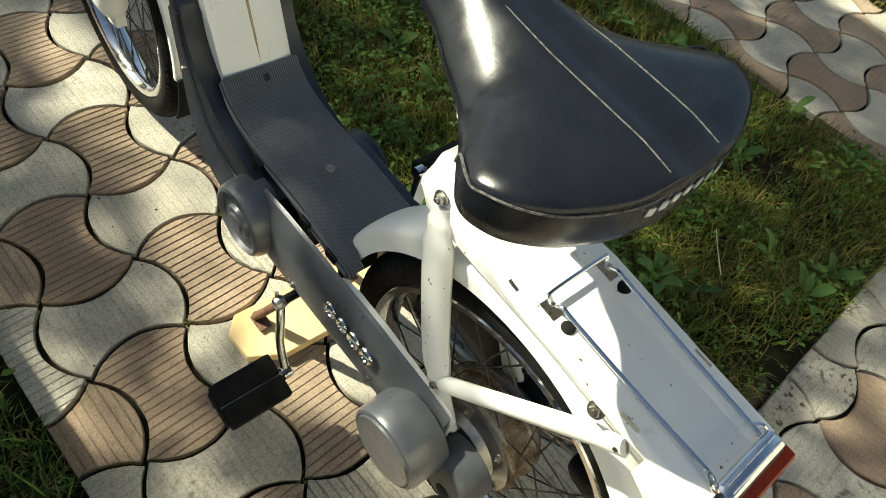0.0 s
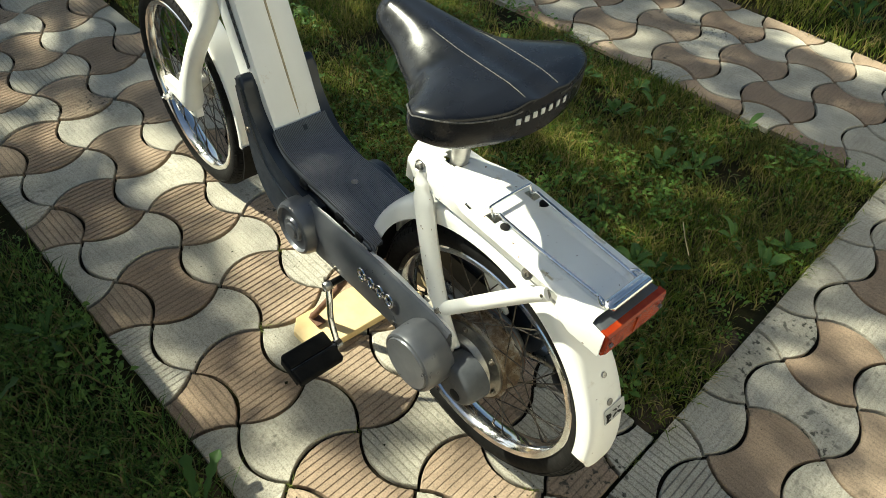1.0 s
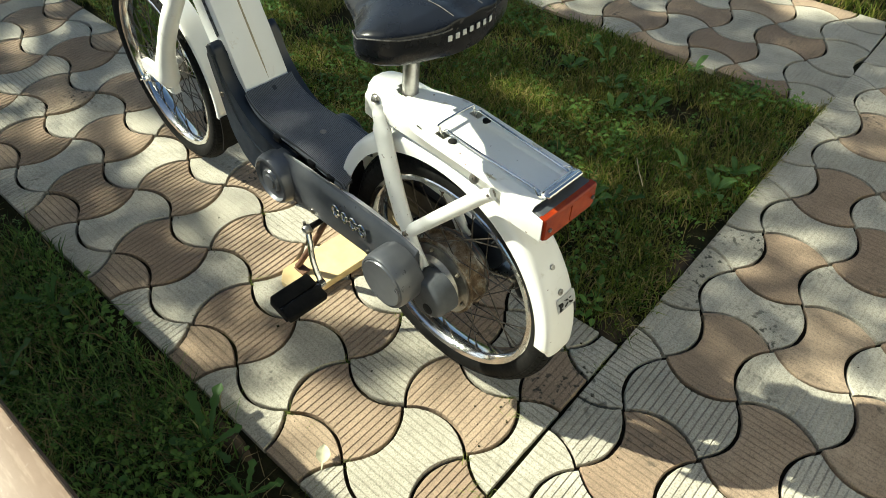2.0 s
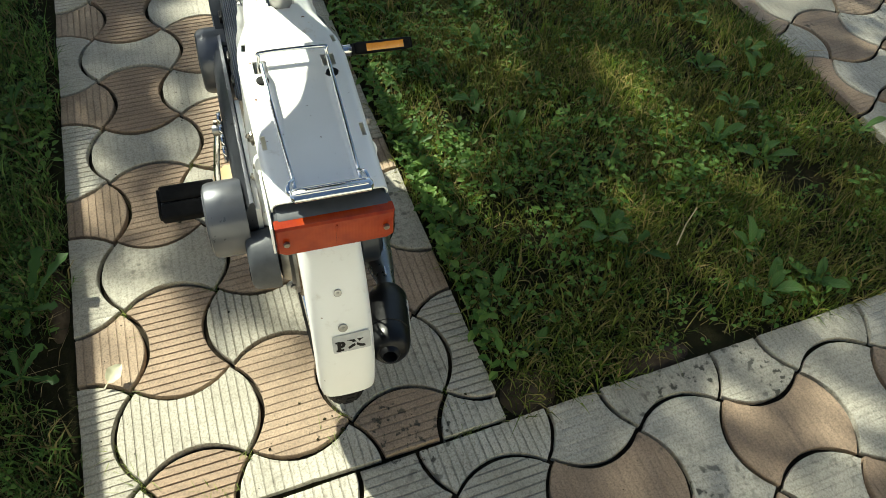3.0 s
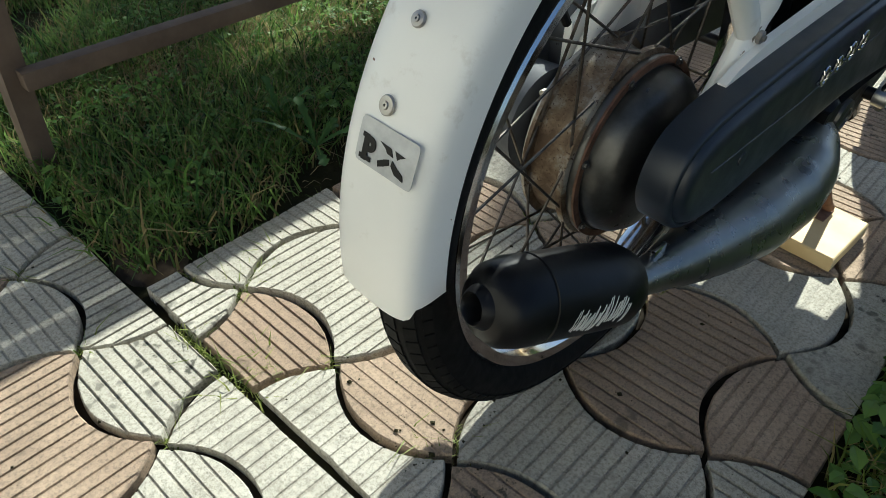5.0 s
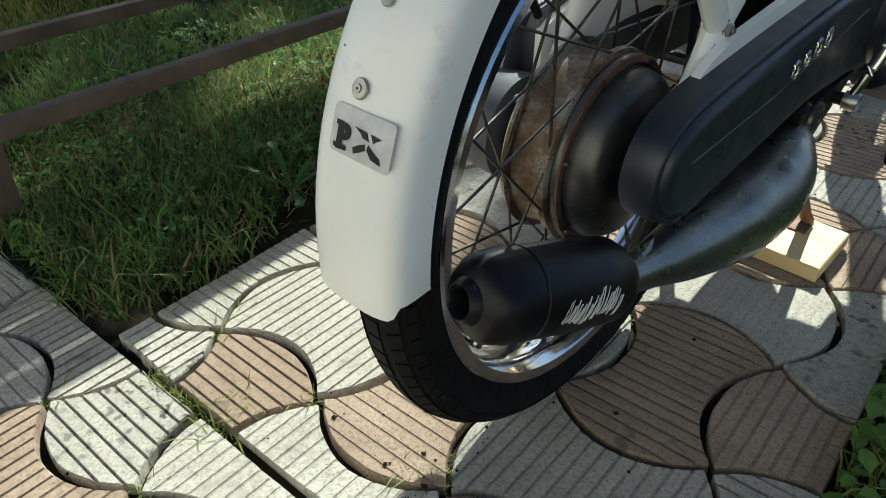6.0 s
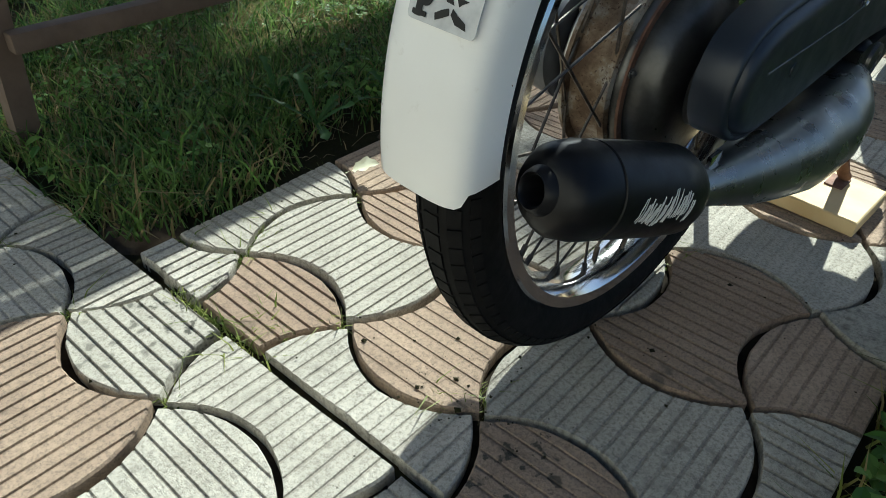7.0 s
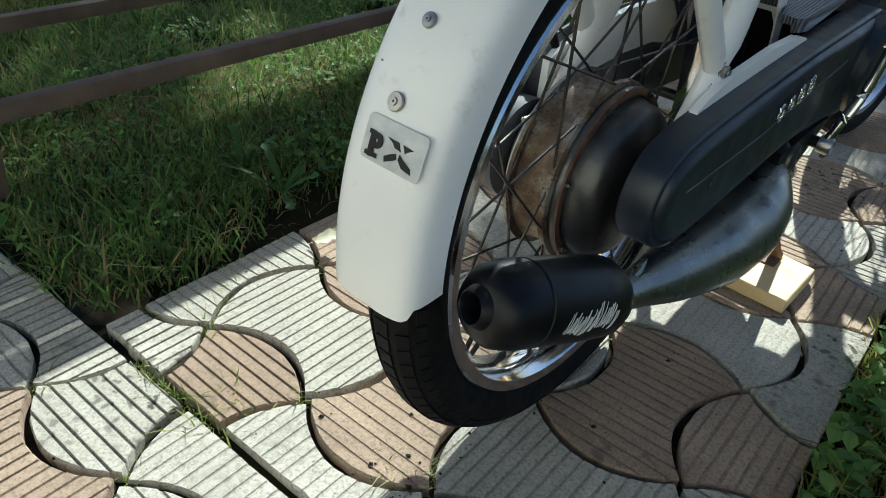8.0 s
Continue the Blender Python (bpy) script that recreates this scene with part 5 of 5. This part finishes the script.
spots = [(0.82, 0.78, 1.1), (0.73, 0.60, 1.1), (0.84, 0.20, 1.2), (0.79, 0.51, 0.8), (0.91, 1.09, 1.2), (0.55, 0.24, 0.7), (0.83, 0.42, 0.7), (0.97, 0.39, 0.6), (0.59, 0.15, 0.8), (0.62, 0.03, 0.7),
         (1.18, 0.36, 1.2), (1.28, 0.43, 1.0), (1.05, 0.0, 1.2), (1.15, -0.01, 1.0), (1.25, 0.29, 1.0), (0.84, 0.92, 1.0), (1.08, 0.09, 0.9), (0.95, 1.07, 1.0), (1.28, 0.57, 1.1), (1.42, 0.60, 1.0), (1.39, 0.51, 0.9), (1.50, 0.29, 1.0),
         (0.873, 0.335, 0.65), (1.09, 0.288, 0.6), (0.943, 0.372, 0.6), (0.68, 0.543, 0.6), (0.613, 0.10, 0.55), (0.70, 0.36, 0.6), (0.74, 0.22, 0.6), (0.66, 0.72, 0.7), (0.89, 0.62, 0.7), (1.0, 0.55, 0.6), (0.76, 0.08, 0.55), (0.58, 0.31, 0.8), (0.56, 0.36, 0.7), (-0.26, 0.24, 0.6), (-0.20, 0.55, 0.6), (0.66, 0.95, 0.9), (0.72, 1.22, 1.0), (0.60, 0.74, 0.7), (1.05, 0.75, 0.8), (1.30, 1.0, 1.0), (1.48, 0.12, 0.8), (0.58, 1.12, 0.8), (0.70, 1.5, 1.0), (0.95, 1.5, 1.0)]
for k, (x, y, s) in enumerate(spots):
    weed(x, y, broad, 7 + k % 4, s * 0.76, 100 + k, "broad-leaved green weed growing in the lawn", "broadleaf_weed")
for k, (x, y, s) in enumerate([(-0.135, 0.34, 0.95), (-0.15, 0.22, 0.85), (-0.24, 0.23, 0.55), (1.20, 1.03, 1.5), (1.12, 1.12, 1.2), (0.86, 0.16, 0.8), (-0.30, 0.75, 0.9), (-0.16, 0.85, 0.9), (1.35, 0.75, 1.0), (0.68, 1.32, 1.0), (0.56, 0.52, 0.7), (2.35, 0.35, 1.6), (2.5, 0.12, 1.5), (2.28, 0.7, 1.4)]):
    weed(x, y, lobed, 6 + k % 3, s, 200 + k, "toothed dandelion-like weed growing in the lawn", "dandelion_weed")


# ---- small clover leaves spread through the turf ----
def clover(name, centres, per, seed, label, size=0.0075):
    rg = np.random.default_rng(seed)
    v, f = [], []
    for cx, cy, rad in centres:
        for _ in range(int(per * (rad / 0.1) ** 2)):
            a, r = rg.uniform(0, 2 * math.pi), rad * math.sqrt(rg.random())
            x, y = cx + r * math.cos(a), cy + r * math.sin(a)
            if on_path(x, y, -0.01):
                continue
            z = rg.uniform(0.006, 0.032)
            turn = rg.uniform(0, 2 * math.pi)
            tx, ty = rg.normal(0, 0.35, 2)
            for leaf in range(3):
                an = turn + leaf * 2.094
                s = size * rg.uniform(0.7, 1.25)
                b = len(v)
                for d, side in ((0.1, 0), (0.6, 0.42), (1.05, 0.36), (1.0, 0.0), (1.05, -0.36), (0.6, -0.42)):
                    px = s * (d * math.cos(an) - side * math.sin(an))
                    py = s * (d * math.sin(an) + side * math.cos(an))
                    v.append((x + px, y + py, z + tx * px + ty * py + 0.001 * abs(side)))
                f.append(tuple(range(b, b + 6)))
    me = bpy.data.meshes.new(name)
    me.from_pydata(v, [], f)
    me.materials.append(WEED)
    return tagged(new(name, me), label, "clover", kind="stuff")


def leaflets(name, spots, size, seed, label):
    """Small ovate leaves held over the turf, each folded along its rib, all in one mesh."""
    rg = np.random.default_rng(seed)
    v, f = [], []
    for x, y in spots:
        if on_path(x, y, 0.012):
            continue
        a, tilt, s = rg.uniform(0, 2 * math.pi), rg.normal(0.25, 0.35), size * rg.uniform(0.55, 1.5)
        ca, sa, z = math.cos(a), math.sin(a), rg.uniform(0.004, 0.030)
        b = len(v)
        for d, side in ((0, 0), (0.35, 0.30), (0.7, 0.25), (1.0, 0.0), (0.7, -0.25), (0.35, -0.30), (0.5, 0.0)):
            v.append((x + s * (d * ca - side * sa), y + s * (d * sa + side * ca), z + s * (d * tilt - 0.35 * d * d + 0.35 * abs(side))))
        f += [(b, b + 1, b + 6), (b + 1, b + 2, b + 6), (b + 2, b + 3, b + 6), (b + 3, b + 4, b + 6), (b + 4, b + 5, b + 6), (b + 5, b, b + 6)]
    me = bpy.data.meshes.new(name)
    me.from_pydata(v, [], f)
    me.materials.append(WEED)
    return tagged(new(name, me), label, "weed", kind="stuff")


def patchy(n, x0, x1, y0, y1, seed, least):
    """Spots that gather where a slow noise is high."""
    rg = np.random.default_rng(seed)
    out = []
    while len(out) < n:
        x, y = rg.uniform(x0, x1), rg.uniform(y0, y1)
        if noise.noise(Vector((x * 4.2, y * 4.2, seed))) + 0.5 * noise.noise(Vector((x * 11, y * 11, seed))) + rg.normal(0, 0.12) > least:
            out.append((x, y))
    return out


leaflets("small_weeds", patchy(2600, 0.53, 0.95, 0.05, 2.2, 31, 0.05), 0.012, 31, "small-leaved weeds crowding the lawn beside the path")
leaflets("small_weeds", patchy(2400, 0.9, 1.56, -0.05, 2.2, 32, 0.22), 0.0125, 32, "small-leaved weeds in patches across the lawn")
leaflets("small_weeds", patchy(2200, -1.1, -0.08, -0.08, 1.6, 33, 0.15), 0.014, 33, "small-leaved weeds in the grass by the table")
leaflets("edge_weeds", [(0.53 + abs(u) * 0.03, y) for u, y in zip(np.random.default_rng(5).normal(0, 1, 700), np.random.default_rng(6).uniform(0.0, 1.6, 700))], 0.016, 34, "small weeds along the path's edge")

rg = np.random.default_rng(12)
patches = [(rg.uniform(0.55, 1.5), rg.uniform(0.0, 2.0), rg.uniform(0.05, 0.16)) for _ in range(46)] + [(0.60 + 0.02 * k, 0.45 + 0.13 * k, 0.10) for k in range(12)]
clover("clover_leaves", patches, 22, 3, "small clover leaves spread through the lawn")
patches = [(rg.uniform(-0.9, -0.1), rg.uniform(0.0, 1.3), rg.uniform(0.05, 0.12)) for _ in range(60)]
clover("clover_leaves", patches, 30, 4, "small clover leaves in the grass under the table")
clover("clover_leaves", [(0.545, 0.66, 0.03), (0.548, 0.60, 0.03), (0.552, 0.50, 0.035), (0.548, 0.45, 0.03), (0.645, 0.50, 0.03), (0.65, 0.44, 0.03)], 260, 5, "bright small-leaved plants at the path's edge", 0.009)

# ---- grass tufts in the joints ----
tufts = [(0.015, -0.074, 0.02), (0.045, -0.076, 0.02), (0.075, -0.076, 0.03), (0.10, -0.045, 0.02), (0.105, -0.077, 0.02), (0.14, -0.006, 0.012), (0.262, -0.008, 0.018), (0.276, -0.004, 0.012), (0.288, 0.022, 0.016), (-0.008, 0.012, 0.018), (-0.004, 0.03, 0.02), (0.001, -0.006, 0.014), (-0.032, 0.06, 0.012), (-0.065, -0.02, 0.014), (0.0, 0.298, 0.014), (-0.01, 0.25, 0.014), (0.0, 0.15, 0.014), (0.45, -0.03, 0.014), (0.462, -0.073, 0.016), (0.305, 0.31, 0.018), (0.30, 0.28, 0.018), (-0.06, 0.16, 0.016), (0.448, 0.008, 0.010), (0.153, 0.605, 0.012), (0.30, 0.76, 0.010), (0.148, 0.30, 0.008), (-0.19, -0.152, 0.012), (-0.045, -0.152, 0.01), (0.11, -0.15, 0.008)]
rg = np.random.default_rng(21)
pts = [(x + rg.normal(0, r * 0.6), y + rg.normal(0, r * 0.35)) for x, y, r in tufts for _ in range(int(2600 * r))]
blades("joint_grass", np.array(pts), 0.0115, 0.0017, 2.4, TUFT, "thin grass growing in the paver joints", 22)

def crumbs(name, spots, size, material, label, seed):
    """Small broken bits of soil and bark lying on the pavers, all in one mesh."""
    rg = np.random.default_rng(seed)
    v, f = [], []
    for x, y in spots:
        r = size * rg.gamma(2.0, 0.5)
        b, a = len(v), rg.uniform(0, math.pi)
        for k in range(4):
            q = r * rg.uniform(0.6, 1.4)
            v.append((x + q * math.cos(a + k * 1.57), y + q * math.sin(a + k * 1.57), 0.0008))
        v.append((x + rg.uniform(-0.3, 0.3) * r, y, 0.0008 + r * rg.uniform(0.5, 1.1)))
        f += [(b, b + 1, b + 4), (b + 1, b + 2, b + 4), (b + 2, b + 3, b + 4), (b + 3, b, b + 4)]
    me = bpy.data.meshes.new(name)
    me.from_pydata(v, [], f)
    me.materials.append(material)
    return tagged(new(name, me), label, "debris", kind="stuff")


rg = np.random.default_rng(41)
along = [(S * rg.integers(0, 4) + rg.normal(0, 0.008), rg.uniform(-0.07, 1.3)) for _ in range(260)] + [(rg.uniform(-0.07, 0.52), S * rg.integers(0, 8) + rg.normal(0, 0.008)) for _ in range(260)]
loose = [(rg.uniform(-0.07, 0.52), rg.uniform(-0.07, 0.9)) for _ in range(160)] + [(rg.normal(0.27, 0.04), rg.normal(0.0, 0.02)) for _ in range(70)] + [(rg.uniform(-0.5, 0.8), rg.uniform(-0.5, -0.09)) for _ in range(160)]
crumbs("soil_crumbs", along + loose, 0.0007, SOIL, "dark soil crumbs lying on the pavers", 42)

EARTH = plain("bare brown earth", (0.055, 0.040, 0.026), (0.12, 0.09, 0.06), 1.0, scale=40, bump=0.9, bscale=180, spec=0.1)


def bare_earth(x, y, rx, ry, seed):
    """A low patch of bare earth where the lawn is worn away beside the pavers."""
    bm = bmesh.new()
    rings = []
    for k in range(9):
        q = k / 8
        rings.append([bm.verts.new((x + rx * q * math.cos(a) * (1 + 0.25 * noise.noise(Vector((math.cos(a), math.sin(a), seed)))), y + ry * q * math.sin(a),
                      -0.005 - 0.016 * q ** 3 + 0.003 * noise.noise(Vector((x + q * 9 * math.cos(a), y + q * 9 * math.sin(a), seed))))) for a in np.linspace(0, 2 * math.pi, 25)[:-1]])
    for r0, r1 in zip(rings[1:], rings[2:]):
        for i in range(24):
            bm.faces.new((r0[i], r0[(i + 1) % 24], r1[(i + 1) % 24], r1[i]))
    bm.faces.new(rings[1])
    bmesh.ops.delete(bm, geom=rings[0], context='VERTS')
    return tagged(part("bare_earth", bm, EARTH), "worn patch of bare brown earth at the lawn's corner", "earth", kind="stuff")


bare_earth(-0.135, -0.035, 0.055, 0.042, 1)
bare_earth(0.58, -0.035, 0.050, 0.042, 2)
bare_earth(0.80, -0.045, 0.075, 0.028, 3)
bare_earth(-0.10, 0.36, 0.020, 0.09, 4)

# a dry stalk lying in the lawn and a pale leaf on the path's edge
stalk = thing("dry_stalk", pose(0.98, 0.16, 0.022, 0, 3, 38), "dry straw stalk lying on the lawn", "straw")
part("stem", tube([(-0.055, 0, 0), (0, 0.003, 0.004), (0.055, 0, 0.002)], 0.0013, 6), STRAW, stalk)
leaf = thing("fallen_leaf", pose(-0.035, 0.165, 0.006, 8, -12, 40), "pale green fallen leaf on the path's edge", "leaf")
ob = new("blade", leaf_mesh("blade", 0.046, 0.034, "broad", 0.5, 9))
ob.parent = leaf
ob.data.materials[0] = PALELEAF


# ---- unseen tree, added to shade the lawn and path ----
def tree():
    t = thing("tree", pose(0, 0, 0), "unseen leafy tree, crown shaped to cast the dappled shade", "tree")
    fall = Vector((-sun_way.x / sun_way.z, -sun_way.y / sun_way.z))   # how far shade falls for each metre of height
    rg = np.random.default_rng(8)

    # crown openings, set to match lit spots in the camera's view: x, y, radius
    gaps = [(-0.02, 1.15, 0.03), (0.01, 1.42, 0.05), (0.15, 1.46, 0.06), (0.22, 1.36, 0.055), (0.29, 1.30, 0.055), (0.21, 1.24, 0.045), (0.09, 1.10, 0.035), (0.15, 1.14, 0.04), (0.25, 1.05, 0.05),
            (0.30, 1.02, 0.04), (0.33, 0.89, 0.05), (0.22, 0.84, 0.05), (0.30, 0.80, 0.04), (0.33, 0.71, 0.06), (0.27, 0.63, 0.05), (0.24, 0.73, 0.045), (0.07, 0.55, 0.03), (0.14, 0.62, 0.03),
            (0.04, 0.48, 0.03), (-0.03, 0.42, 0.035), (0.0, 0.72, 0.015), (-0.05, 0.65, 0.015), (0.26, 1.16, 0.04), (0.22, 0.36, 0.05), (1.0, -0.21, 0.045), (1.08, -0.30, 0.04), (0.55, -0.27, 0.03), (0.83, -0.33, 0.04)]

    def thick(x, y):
        """How much foliage to place so that its shade reaches the ground at x, y."""
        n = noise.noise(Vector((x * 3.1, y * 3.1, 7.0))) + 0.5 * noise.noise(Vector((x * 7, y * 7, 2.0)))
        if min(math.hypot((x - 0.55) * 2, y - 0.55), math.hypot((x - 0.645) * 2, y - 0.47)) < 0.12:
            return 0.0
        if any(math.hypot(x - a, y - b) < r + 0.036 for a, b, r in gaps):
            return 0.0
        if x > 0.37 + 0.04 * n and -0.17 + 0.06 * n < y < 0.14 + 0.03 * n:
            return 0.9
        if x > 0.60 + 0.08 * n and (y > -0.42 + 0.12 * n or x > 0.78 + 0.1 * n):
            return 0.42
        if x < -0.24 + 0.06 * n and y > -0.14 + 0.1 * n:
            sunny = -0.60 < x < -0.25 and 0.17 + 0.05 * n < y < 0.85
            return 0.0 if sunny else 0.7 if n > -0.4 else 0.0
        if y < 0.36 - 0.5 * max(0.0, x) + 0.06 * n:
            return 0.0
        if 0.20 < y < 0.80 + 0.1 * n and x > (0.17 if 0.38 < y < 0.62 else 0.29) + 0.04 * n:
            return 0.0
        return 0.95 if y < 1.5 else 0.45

    # leaf clumps stand sunward of each ground spot chosen for shade
    v, f, tips = [], [], []
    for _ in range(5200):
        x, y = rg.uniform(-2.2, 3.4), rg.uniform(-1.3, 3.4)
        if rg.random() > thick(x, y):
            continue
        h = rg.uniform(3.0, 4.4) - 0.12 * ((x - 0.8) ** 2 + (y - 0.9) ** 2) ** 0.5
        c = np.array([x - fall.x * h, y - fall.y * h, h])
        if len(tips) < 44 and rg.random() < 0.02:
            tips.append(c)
        for _ in range(24):
            p = c + rg.normal(0, 1, 3) * (0.034, 0.034, 0.06)
            a = rg.uniform(0, 2 * math.pi)
            d = np.array([math.cos(a), math.sin(a), rg.normal(-0.2, 0.35)])
            d /= np.linalg.norm(d)
            s = np.cross(d, [0, 0, 1.0])
            s = s / np.linalg.norm(s) + np.array([0, 0, rg.normal(0, 0.4)])
            l, w = rg.uniform(0.045, 0.07), rg.uniform(0.016, 0.025)
            b = len(v)
            v += [tuple(p), tuple(p + d * l * 0.45 + s * w), tuple(p + d * l), tuple(p + d * l * 0.45 - s * w)]
            f.append((b, b + 1, b + 2, b + 3))
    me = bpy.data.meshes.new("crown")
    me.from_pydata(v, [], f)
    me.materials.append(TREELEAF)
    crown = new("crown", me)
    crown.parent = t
    base = Vector((0.2, 6.4, -0.05))
    fork = Vector((0.0, 5.9, 2.3))
    part("trunk", tube(curve_pts([base, (0.15, 6.25, 0.9), (0.05, 6.0, 1.7), fork], 5), [0.17, 0.15, 0.14, 0.135, 0.13, 0.13, 0.125, 0.125, 0.12, 0.12, 0.12, 0.115, 0.11, 0.11, 0.105, 0.1], 14), BARK, t, "rough brown trunk")
    for c in tips:
        c = Vector(c)
        mid = fork.lerp(c, 0.5) + Vector((0, 0, 0.15))
        part("limb", tube(curve_pts([fork, mid, c], 4), [0.034 - 0.0036 * k for k in range(9)], 7), BARK, t)
    return t


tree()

# ---- the plan's units to metres ----
for ob in list(scene.objects):
    if ob.parent is None and ob.type in ('MESH', 'EMPTY'):
        ob.matrix_basis = Matrix.Diagonal((K, K, K, 1)) @ ob.matrix_basis
